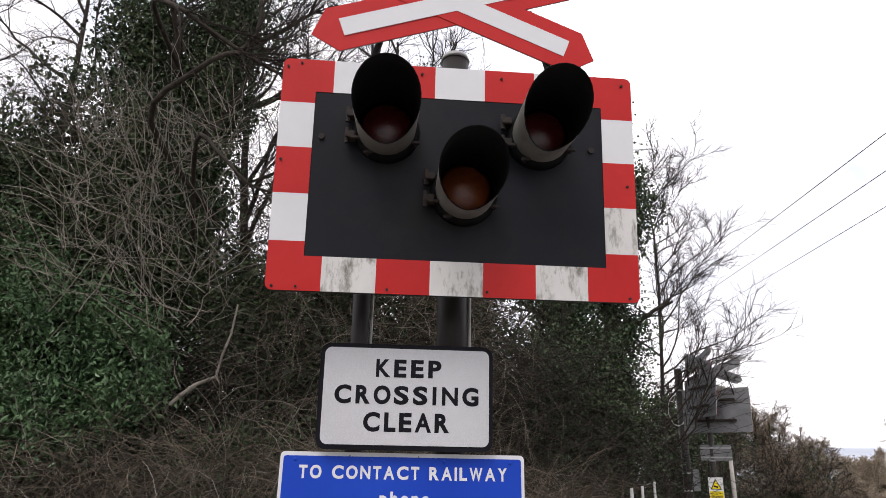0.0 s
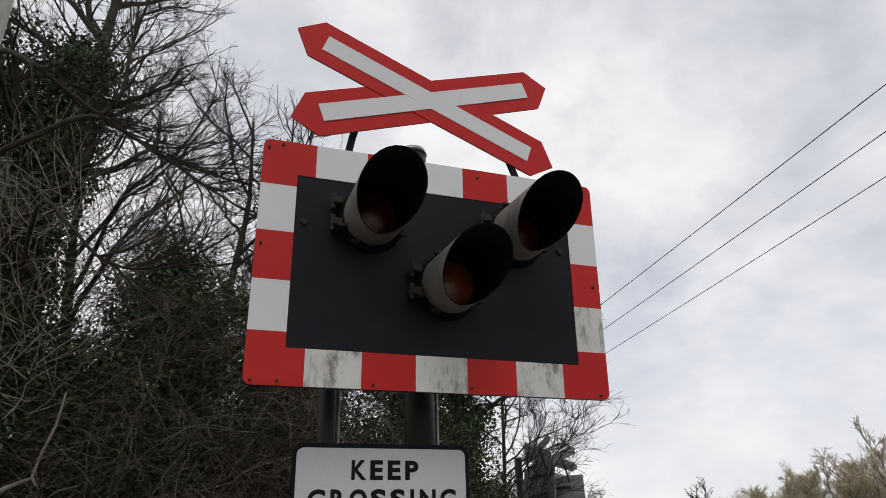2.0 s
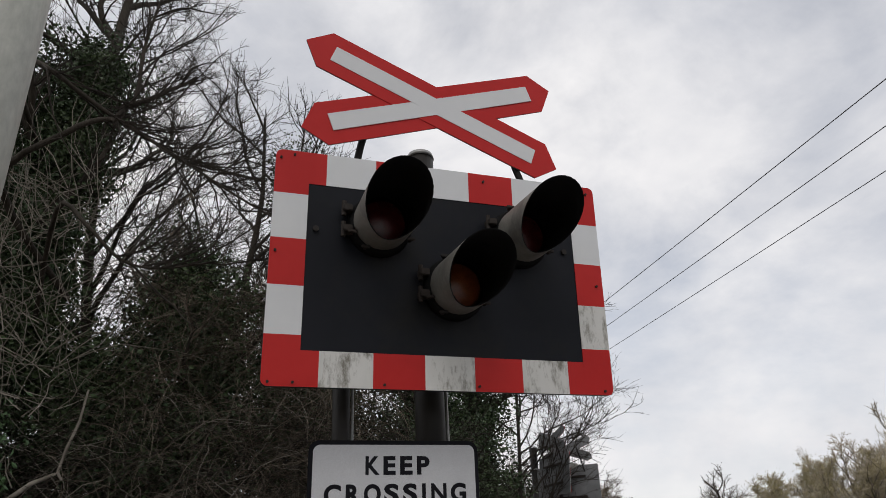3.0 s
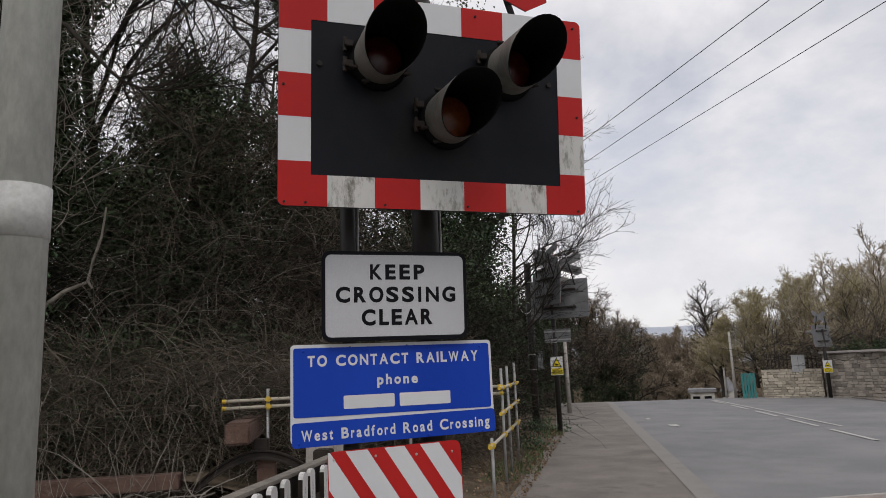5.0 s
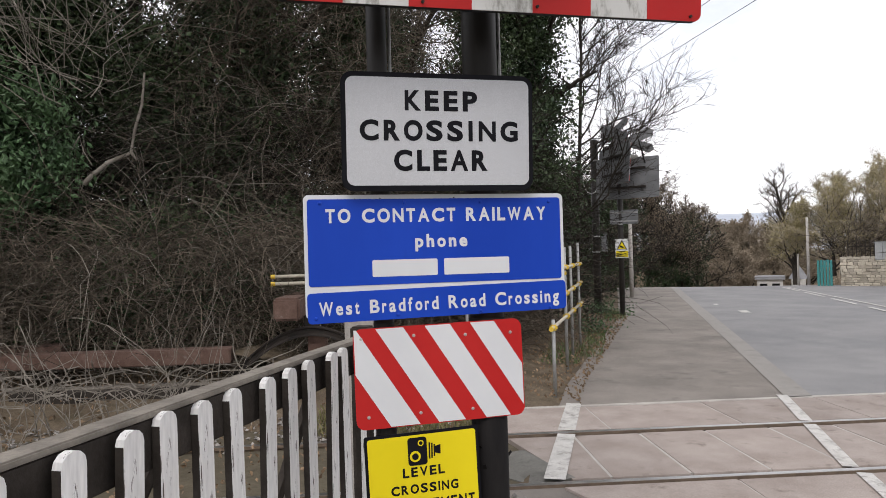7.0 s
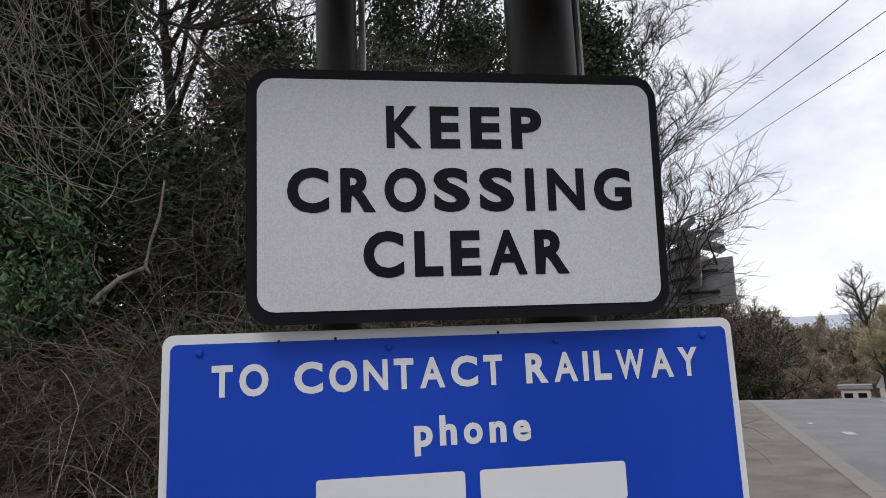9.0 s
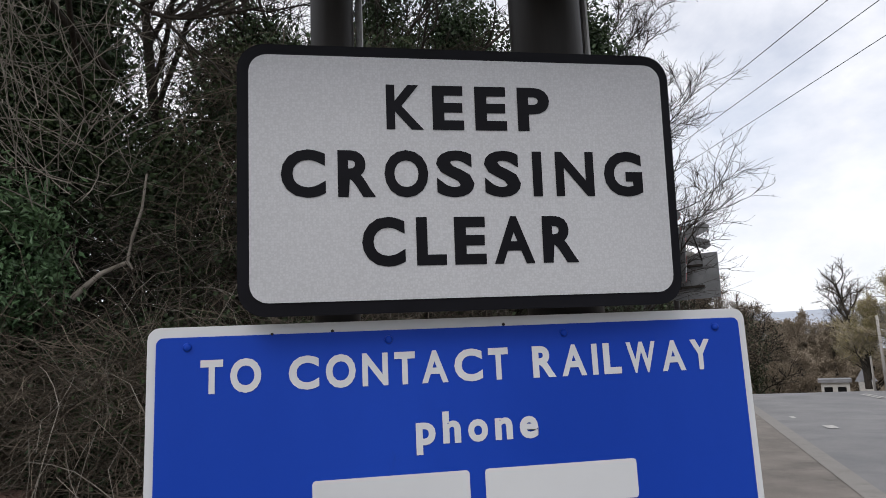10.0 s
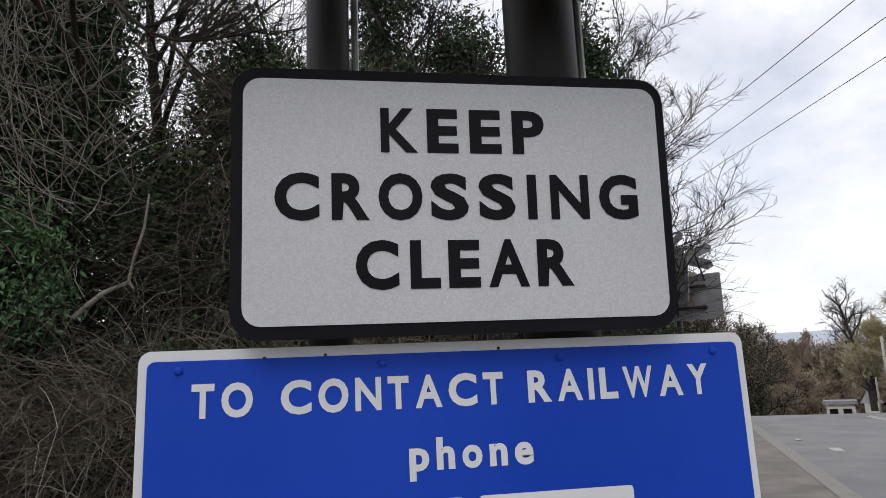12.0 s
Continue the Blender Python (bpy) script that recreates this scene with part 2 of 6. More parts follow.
    "bushleaf": material("yellow-green shrub leaves", (0.27, 0.235, 0.105), (0.40, 0.345, 0.165), 0.6, scale=0.8, fine=10, bump=0, island=0.35, spec=0.2),
    "deadleaf": material("brown leaf litter", (0.13, 0.085, 0.05), (0.24, 0.17, 0.11), 0.85, scale=3, fine=20, bump=0, island=0.35, spec=0.2),
    "weed": material("fresh weeds", (0.05, 0.085, 0.02), (0.09, 0.13, 0.035), 0.6, scale=3, fine=20, bump=0, island=0.35),
    "drygrass": material("rough half-dry grass", (0.10, 0.10, 0.04), (0.19, 0.17, 0.08), 0.7, scale=2, fine=20, bump=0, island=0.35, spec=0.2),
    # pale blue-grey is aerial haze mixed into the moor's own colour
    "hill": material("haze-tinted moorland", (0.40, 0.435, 0.49), (0.46, 0.49, 0.54), 1.0, scale=0.004, fine=0.02, bump=0, spec=0),
    "farwood": material("distant bare woods", (0.20, 0.162, 0.120), (0.30, 0.25, 0.19), 1.0, scale=0.2, fine=2, bump=0, island=0.3, spec=0),
    "palescrub": material("pale bare scrub", (0.32, 0.275, 0.21), (0.46, 0.40, 0.31), 0.95, scale=0.5, fine=6, bump=0, spec=0.1),
    "teal": material("teal fence panel", (0.03, 0.20, 0.20), (0.05, 0.26, 0.25), 0.5, scale=2, fine=30, bump=0.1),
    "cable": material("cable sheath", (0.03, 0.03, 0.03), (0.05, 0.05, 0.05), 0.6, scale=5, fine=30, bump=0),
    "palecable": material("pale cable", (0.5, 0.5, 0.5), (0.6, 0.6, 0.6), 0.5, scale=5, fine=30, bump=0),
    "roof": material("slate roof", (0.20, 0.20, 0.21), (0.28, 0.28, 0.29), 0.7, scale=1, fine=10, bump=0.2),
    "render": material("pale wall render", (0.5, 0.48, 0.45), (0.58, 0.56, 0.52), 0.8, scale=1, fine=10, bump=0.1),
    "cabinet": material("grey cabinet paint", (0.36, 0.37, 0.37), (0.44, 0.45, 0.45), 0.5, scale=2, fine=20, bump=0.1),
    "tread": material("ribbed steel plate", (0.20, 0.19, 0.175), (0.30, 0.285, 0.265), 0.6, 0.3, scale=6, fine=60, bump=0.3),
}


# ---- building helpers ----
def thing(name, label, category, at=(0, 0, 0), group="", kind=""):
    ob = new(name)
    ob.empty_display_size = 0.1
    ob.matrix_basis = Matrix.Translation((at[0], at[1], at[2] if len(at) > 2 else 0.0))
    return tagged(ob, label, category, group, kind)


def attach(ob, parent):
    if parent is not None:
        ob.parent = parent
        top = parent
        m = parent.matrix_basis.copy()
        while top.parent is not None:
            m = top.parent.matrix_basis @ top.matrix_parent_inverse @ m
            top = top.parent
        ob.matrix_parent_inverse = m.inverted()
    return ob


def part(name, bm, mat, parent=None, label="", smooth=False):
    """One bmesh, in world coordinates, as one mesh object under a thing or a part."""
    me = bpy.data.meshes.new(name)
    bmesh.ops.recalc_face_normals(bm, faces=bm.faces)
    bm.to_mesh(me)
    bm.free()
    me.materials.append(M[mat])
    if smooth:
        for p in me.polygons:
            p.use_smooth = True
    return tagged(attach(new(name, me), parent), label)


def part_raw(name, verts, faces, mat, parent=None, label="", smooth=False):
    me = bpy.data.meshes.new(name)
    me.from_pydata(verts, [], faces)
    me.materials.append(M[mat])
    if smooth:
        me.shade_smooth()
    return tagged(attach(new(name, me), parent), label)


def prism(pts, y0, y1, m=None, bevel=0.0):
    """A polygon in x and z, from y0 (front) to y1."""
    bm = bmesh.new()
    a = [bm.verts.new((x, y0, z)) for x, z in pts]
    b = [bm.verts.new((x, y1, z)) for x, z in pts]
    bm.faces.new(a)
    bm.faces.new(b[::-1])
    for i in range(len(pts)):
        j = (i + 1) % len(pts)
        bm.faces.new((a[j], a[i], b[i], b[j]))
    if bevel:
        bmesh.ops.bevel(bm, geom=[e for e in bm.edges if abs(e.verts[0].co.y - e.verts[1].co.y) < 1e-6 and e.verts[0].co.y < max(y0, y1)], offset=bevel, segments=1, affect="EDGES")
    if m is not None:
        bm.transform(m)
    return bm


def rrect(x0, x1, z0, z1, r, n=5, rot=0.0):
    pts = []
    for cx, cz, a0 in ((x1 - r, z1 - r, 0), (x0 + r, z1 - r, 90), (x0 + r, z0 + r, 180), (x1 - r, z0 + r, 270)):
        for i in range(n + 1):
            a = radians(a0 + 90 * i / n)
            pts.append((cx + r * math.cos(a), cz + r * math.sin(a)))
    return turn(pts, (x0 + x1) / 2, (z0 + z1) / 2, rot)


def turn(pts, cx, cz, deg):
    c, s = math.cos(radians(deg)), math.sin(radians(deg))
    return [(cx + (x - cx) * c - (z - cz) * s, cz + (x - cx) * s + (z - cz) * c) for x, z in pts]


def box(x0, x1, y0, y1, z0, z1, m=None, bevel=0.0):
    bm = bmesh.new()
    bmesh.ops.create_cube(bm, size=1.0, matrix=Matrix.Translation(((x0 + x1) / 2, (y0 + y1) / 2, (z0 + z1) / 2)) @ Matrix.Diagonal((x1 - x0, y1 - y0, z1 - z0, 1)))
    if bevel:
        bmesh.ops.bevel(bm, geom=bm.edges[:], offset=bevel, segments=2, affect="EDGES")
    if m is not None:
        bm.transform(m)
    return bm


def tube(points, radii, n=12, m=None, cap=True):
    """A round bar through points."""
    bm = bmesh.new()
    rings = []
    pts = [Vector(p) for p in points]
    for i, p in enumerate(pts):
        d = (pts[min(i + 1, len(pts) - 1)] - pts[max(i - 1, 0)]).normalized()
        side = d.orthogonal() if abs(d.z) > 0.95 else d.cross(Vector((0, 0, 1)))
        if abs(d.z) > 0.95:
            side = Vector((1, 0, 0)) - d * d.x
        side.normalize()
        up = side.cross(d)
        r = radii[i] if isinstance(radii, (list, tuple)) else radii
        rings.append([bm.verts.new(p + (side * math.cos(2 * math.pi * k / n) + up * math.sin(2 * math.pi * k / n)) * r) for k in range(n)])
    for a, b in zip(rings, rings[1:]):
        for k in range(n):
            bm.faces.new((a[k], a[(k + 1) % n], b[(k + 1) % n], b[k]))
    if cap:
        bm.faces.new(rings[0][::-1])
        bm.faces.new(rings[-1])
    if m is not None:
        bm.transform(m)
    return bm


def join(*bms):
    out = bmesh.new()
    for b in bms:
        me = bpy.data.meshes.new("tmp")
        b.to_mesh(me)
        out.from_mesh(me)
        b.free()
        bpy.data.meshes.remove(me)
    return out


GLYPH_WIDTH = dict(K=0.80, E=0.68, P=0.68, C=0.95, R=0.81, O=0.95, S=0.80, I=0.20, N=0.83, G=0.87, L=0.64, A=0.88, T=0.68, W=1.08, Y=0.76, V=0.80, F=0.62, M=0.86, B=0.76,
                   p=0.56, h=0.52, o=0.58, n=0.52, e=0.56, s=0.50, t=0.36, r=0.36, a=0.54, d=0.56, f=0.38, i=0.18, g=0.56)
GLYPHS = {}


def glyph(ch, weight):
    """The outline of one character of the built-in font, as vertices and faces, in capital heights."""
    if (ch, weight) not in GLYPHS:
        made = []
        for body in ("H", ch):
            cu = bpy.data.curves.new("type", "FONT")
            cu.body, cu.size, cu.offset, cu.resolution_u = body, 1.0, weight if body == ch else 0.0, 4
            tmp = bpy.data.objects.new("type", cu)
            scene.collection.objects.link(tmp)
            bpy.context.view_layer.update()
            me = bpy.data.meshes.new_from_object(tmp.evaluated_get(bpy.context.evaluated_depsgraph_get()))
            made.append(([(v.co.x, v.co.y) for v in me.vertices], [tuple(p.vertices) for p in me.polygons]))
            bpy.data.objects.remove(tmp)
            bpy.data.curves.remove(cu)
            bpy.data.meshes.remove(me)
        cap = max(y for _, y in made[0][0])
        vs, fs = made[1]
        ax, bx = min(x for x, _ in vs), max(x for x, _ in vs)
        GLYPHS[ch, weight] = ([((x - ax) / (bx - ax), (y + weight) / (cap + 2 * weight)) for x, y in vs], fs)
    return GLYPHS[ch, weight]


def lettering(name, text, x0, x1, z0, z1, y, mat, parent, weight=0.040, rot=0.0, centre=(0, 0), depth=0.0012, gap=0.21, spans=None):
    """One line of words between x0 and x1, baseline z0, capital tops z1, on an upright sign that faces -y; each word is one part."""
    widths = [0.42 if c == " " else GLYPH_WIDTH[c] for c in text]
    total = sum(widths) + gap * (len(text) - 1)
    k = (x1 - x0) / total
    x = x0
    verts, faces = [], []
    for c, w in zip(text + " ", widths + [0.42]):
        if c == " ":
            if verts:
                part_raw(name, verts, faces, mat, parent)
            verts, faces = [], []
        else:
            gv, gf = glyph(c, weight * (0.0 if c == "M" else 0.75 if c in "NWVKA" else 1.0))
            base = len(verts)
            if spans:
                x, right = spans.pop(0)
                w = (right - x) / k
            pts = turn([(x + gx * w * k, z0 + gz * (z1 - z0)) for gx, gz in gv], centre[0], centre[1], rot)
            verts += [(px, y - depth, pz) for px, pz in pts]
            faces += [tuple(base + q for q in f) for f in gf]
        x += (w + gap) * k


ROAD_DIR, ROAD_SIDE = Vector((0.452, 0.892, 0)), Vector((0.892, -0.452, 0))


def uv(u, v, z=0.0):
    """A place by metres along the road, metres to its right, and height."""
    p = ROAD_DIR * u + ROAD_SIDE * v
    return Vector((p.x, p.y, z))


TRACK_ANGLE = -9.37
TRACK, ACROSS = Vector((0.9867, -0.1628, 0)), Vector((0.1628, 0.9867, 0))
TRACK_M = Matrix.Rotation(radians(TRACK_ANGLE), 4, "Z")   # local x along the rails, local y across them
ROAD_M = Matrix.Rotation(math.atan2(0.892, 0.452), 4, "Z")   # local x along the road, local y to its left


def fall(u):
    """The ground beyond the crest of the road drops away."""
    k = max(0.0, u - 33.0)
    return -min(0.10 * k * k / (k + 12.0), 9.0)


# ---- ground, road, footway ----
def ground_sheet():
    verts, faces = [(0.0, 0.0, -0.03)], []
    rings, spokes = 80, 120
    for i in range(rings):
        r = 1.5 * (3500 / 1.5) ** (i / (rings - 1))
        for k in range(spokes):
            a = 2 * math.pi * k / spokes
            x, y = r * math.cos(a), r * math.sin(a)
            u = 0.452 * x + 0.892 * y
            verts.append((x, y, -0.03 + fall(u)))
    for k in range(spokes):
        faces.append((0, 1 + k, 1 + (k + 1) % spokes))
    for i in range(rings - 1):
        for k in range(spokes):
            a, b = 1 + i * spokes + k, 1 + i * spokes + (k + 1) % spokes
            faces.append((a, a + spokes, b + spokes, b))
    return part_raw("ground", verts, faces, "grassland")


tagged(ground_sheet(), "rough grass and bare earth running to the distance", "ground", kind="structure")


def strip(name, v0, v1, u0, u1, z, mat, label, category, step=1.0, under=0.06):
    """A surface laid along the road between two offsets, with a little thickness."""
    n = max(2, int((u1 - u0) / step))
    verts, faces = [], []
    for i in range(n + 1):
        u = u0 + (u1 - u0) * i / n
        for v in (v0(u) if callable(v0) else v0, v1(u) if callable(v1) else v1):
            for dz in (0.0, -under):
                verts.append(tuple(uv(u, v, z + fall(u) + dz)))
    for i in range(n):
        a = 4 * i
        faces += [(a, a + 2, a + 6, a + 4), (a, a + 4, a + 5, a + 1), (a + 2, a + 3, a + 7, a + 6)]
    faces += [(0, 1, 3, 2), (4 * n, 4 * n + 2, 4 * n + 3, 4 * n + 1)]
    return tagged(part_raw(name, verts, faces, mat), label, category, kind="structure")


kerb_v = lambda u: 1.30 + 0.022 * (u - 5.0) if u < 18 else 1.586 + 0.02 * (u - 18)
foot_left = lambda u: -1.30 if u < 10 else -1.30 + 0.075 * (u - 10) if u < 20 else -0.55
# road and footway are cut by the crossing panels, so each is laid in two lengths
crossing_near = lambda v: (5.05 - v * (ROAD_SIDE.dot(ACROSS))) / ROAD_DIR.dot(ACROSS)
crossing_far = lambda v: (8.64 - v * (ROAD_SIDE.dot(ACROSS))) / ROAD_DIR.dot(ACROSS)


def cut_strip(name, va, vb, ua, ub, z, mat, label, category, near=True):
    """A strip whose one end follows the edge of the crossing."""
    n = 150
    verts, faces = [], []
    for i in range(n + 1):
        for j in range(7):
            f = j / 6
            if near:
                v = va + (vb - va) * f
                end = crossing_near(v)
                u = ua + (end - ua) * i / n
            else:
                vv = va(12) if callable(va) else va
                ww = vb(12) if callable(vb) else vb
                start = crossing_far(vv + (ww - vv) * f)
                u = start + (ub - start) * i / n
                v0 = va(u) if callable(va) else va
                v1 = vb(u) if callable(vb) else vb
                v = v0 + (v1 - v0) * f
            verts.append(tuple(uv(u, v, z + fall(u))))
    for i in range(n):
        for j in range(6):
            a = i * 7 + j
            faces.append((a, a + 1, a + 8, a + 7))
    ob = tagged(part_raw(name, verts, faces, mat), label, category, kind="structure")
    return ob


cut_strip("road", 1.62, 12.2, -14, 0, 0.0, "asphalt", "worn grey asphalt road before the rails", "road", True)
cut_strip("road", lambda u: kerb_v(u) + 0.32, 12.2, 0, 50, 0.0, "asphalt", "worn grey asphalt road rising to a crest", "road", False)
cut_strip("pavement", -1.32, 1.30, -14, 0, 0.004, "footway", "brownish asphalt footway before the rails", "pavement", True)
cut_strip("pavement", foot_left, lambda u: kerb_v(u), 0, 50, 0.012, "footway", "brownish asphalt footway beyond the rails", "pavement", False)
cut_strip("kerb", 1.30, 1.62, -14, 0, 0.006, "kerb", "flush pale concrete kerb strip", "kerb", True)
cut_strip("kerb", lambda u: kerb_v(u), lambda u: kerb_v(u) + 0.32, 0, 50, 0.02, "kerb", "pale concrete kerb between footway and road", "kerb", False)
strip("pavement", 12.2, 13.6, -14, 60, 0.05, "footway", "narrow grey footway below the stone wall", "pavement")


def paint_mark(u0, u1, v0, v1, label="worn white painted road line", z=0.014, skew=0.0):
    n = max(1, int((u1 - u0) / 2))
    verts, faces = [], []
    for i in range(n + 1):
        u = u0 + (u1 - u0) * i / n
        s = skew * i / n
        verts += [tuple(uv(u, v0 + s, z + fall(u))), tuple(uv(u, v1 + s, z + fall(u)))]
    for i in range(n):
        faces.append((2 * i, 2 * i + 1, 2 * i + 3, 2 * i + 2))
    return tagged(part_raw("road_marking", verts, faces, "line"), label, "road marking", "white lines on the crossing", "structure")


paint_mark(3.0, 4.90, -1.29, -1.05)
paint_mark(4.93, 5.52, -1.29, -1.05)
paint_mark(6.00, 7.42, -1.21, -1.03, z=0.024)
paint_mark(7.57, 8.85, -1.22, -1.04, z=0.024)
paint_mark(5.9, 6.57, 1.265, 1.38, z=0.024)
paint_mark(6.72, 8.17, 1.21, 1.335, z=0.024, skew=0.05)
paint_mark(8.31, 9.65, 1.265, 1.39, z=0.024, skew=0.05)
for k in range(6):
    paint_mark(13.0 + 3.6 * k, 15.6 + 3.6 * k, 6.45 + 0.03 * k, 6.57 + 0.03 * k)
paint_mark(20.0, 34.0, 7.05, 7.15, skew=-0.25)
paint_mark(21.2, 21.9, 2.85, 3.1)
paint_mark(24.0, 24.5, 2.5, 2.62)


# ---- the level crossing: rails and panels ----
RAIL_NEAR, RAIL_FAR = 5.96, 7.48


def rail(q, t0, t1):
    prof = [(-0.035, 0.0), (0.035, 0.0), (0.036, -0.03), (0.012, -0.045), (0.012, -0.12), (0.06, -0.14), (0.06, -0.155), (-0.06, -0.155), (-0.06, -0.14), (-0.012, -0.12), (-0.012, -0.045), (-0.036, -0.03)]
    bm = bmesh.new()
    a = [bm.verts.new((t0, q + y, z + 0.022)) for y, z in prof]
    b = [bm.verts.new((t1, q + y, z + 0.022)) for y, z in prof]
    for i in range(len(prof)):
        j = (i + 1) % len(prof)
        bm.faces.new((a[i], a[j], b[j], b[i]))
    bm.faces.new(a[::-1])
    bm.faces.new(b)
    bm.transform(TRACK_M)
    return bm


for q in (RAIL_NEAR, RAIL_FAR):
    r = thing("rail", "rusty steel running rail with a worn bright head", "rail", group="rails of the track")
    part("rail_web", rail(q, -32, 24), "rail", r)
    part("rail_head", box(-32, 24, q - 0.03, q + 0.03, 0.0215, 0.0245, TRACK_M), "railhead", r, "worn bright running surface")

crossing = thing("crossing_deck", "pinkish grey concrete panels between and beside the rails", "level crossing", at=TRACK_M @ Vector((6, 6.7, 0)), kind="structure")
T_END = 16.5


def panel_piece(t0, t1, q0, q1, z=0.016, cut=0.0):
    bm = bmesh.new()
    pts = [(t0 + cut, q0), (t1, q0), (t1, q1), (t0, q1)]
    top = [bm.verts.new((t, q, z)) for t, q in pts]
    cx, cy = sum(t for t, _ in pts) / 4, sum(q for _, q in pts) / 4
    low = [bm.verts.new((cx + (t - cx) * 1.008, cy + (q - cy) * 1.008, z - 0.012)) for t, q in pts]
    bot = [bm.verts.new((v.co.x, v.co.y, -0.1)) for v in low]
    bm.faces.new(top)
    for r0, r1 in ((top, low), (low, bot)):
        for i in range(4):
            j = (i + 1) % 4
            bm.faces.new((r0[i], r1[i], r1[j], r0[j]))
    bm.transform(TRACK_M)
    return bm


rng = random.Random(4)
t = 0.54
first = True
while t < T_END:
    part("panel", panel_piece(t + 0.015, t + 0.665, RAIL_NEAR + 0.115, RAIL_FAR - 0.115, 0.014 + rng.uniform(-0.003, 0.004), 0.34 if first else 0.0), "panel", crossing)
    t += 0.68
    first = False
for q0, q1, t0 in ((RAIL_FAR + 0.085, 8.60, 0.25), (5.24, RAIL_NEAR - 0.085, 0.77)):
    t = t0
    while t < T_END:
        part("panel", panel_piece(t + 0.012, t + 1.408, q0, q1, 0.014 + rng.uniform(-0.003, 0.004), 0.28 if q0 < 6 and t == t0 else 0.0), "panel", crossing)
        t += 1.42
part("edge_beam", box(0.95, T_END, 5.05, 5.215, -0.1, 0.010, TRACK_M, 0.006), "concrete", crossing, "pale concrete edge beam")
part("edge_beam", box(0.2, T_END, 8.61, 8.70, -0.1, 0.020, TRACK_M, 0.006), "concrete", crossing, "pale concrete edge beam")
for q0, q1, t0 in ((RAIL_NEAR + 0.13, RAIL_FAR - 0.13, 0.9), (RAIL_FAR + 0.1, 8.59, 0.4), (5.25, RAIL_NEAR - 0.1, 1.1)):
    part("joint_filler", box(t0, T_END, q0, q1, -0.1, 0.0095, TRACK_M), "concrete", crossing, "pale joint filler")
part("trough", box(0.6, T_END, RAIL_NEAR - 0.06, RAIL_FAR + 0.06, -0.16, -0.10, TRACK_M), "rust", crossing, "dark flangeway floor")
tagged(part("earth_patch", box(-0.6, 1.45, 4.75, 5.98, -0.08, -0.002, TRACK_M), "footway"), "worn asphalt between footway and deck", "asphalt", kind="structure")
wedge = thing("end_ramp", "grey steel deflector ramp at the end of the deck", "ramp", at=TRACK_M @ Vector((0.4, 6.1, 0)))
bm = bmesh.new()
vs = [bm.verts.new(TRACK_M @ Vector(p)) for p in ((0.36, 6.30, -0.02), (0.36, 6.95, -0.02), (0.64, 6.95, 0.015), (0.92, 6.10, 0.015), (0.55, 6.08, -0.02), (0.36, 6.30, -0.12), (0.36, 6.95, -0.12), (0.64, 6.95, -0.12), (0.92, 6.10, -0.12), (0.55, 6.08, -0.12))]
bm.faces.new(vs[:5])
for i in range(5):
    j = (i + 1) % 5
    bm.faces.new((vs[i], vs[j], vs[j + 5], vs[i + 5]))
part("ramp_plate", bm, "hood", wedge)

strip("pavement", -1.84, -1.282, 2.75, 5.1, 0.008, "footway", "dark gritty asphalt at the foot of the posts", "pavement", 0.5)

# ribbed cover plate in the footway
cover_plate = thing("access_cover", "ribbed steel access cover set in the footway", "cover", at=uv(4.6, -0.8))
part("plate", box(4.2, 4.95, 0.47, 1.0, -0.02, 0.008, ROAD_M, 0.003), "tread", cover_plate)
ribs = [box(4.23 + 0.04 * k, 4.245 + 0.04 * k, 0.49, 0.98, 0.007, 0.014, ROAD_M) for k in range(17)]
part("ribs", join(*ribs), "tread", cover_plate)


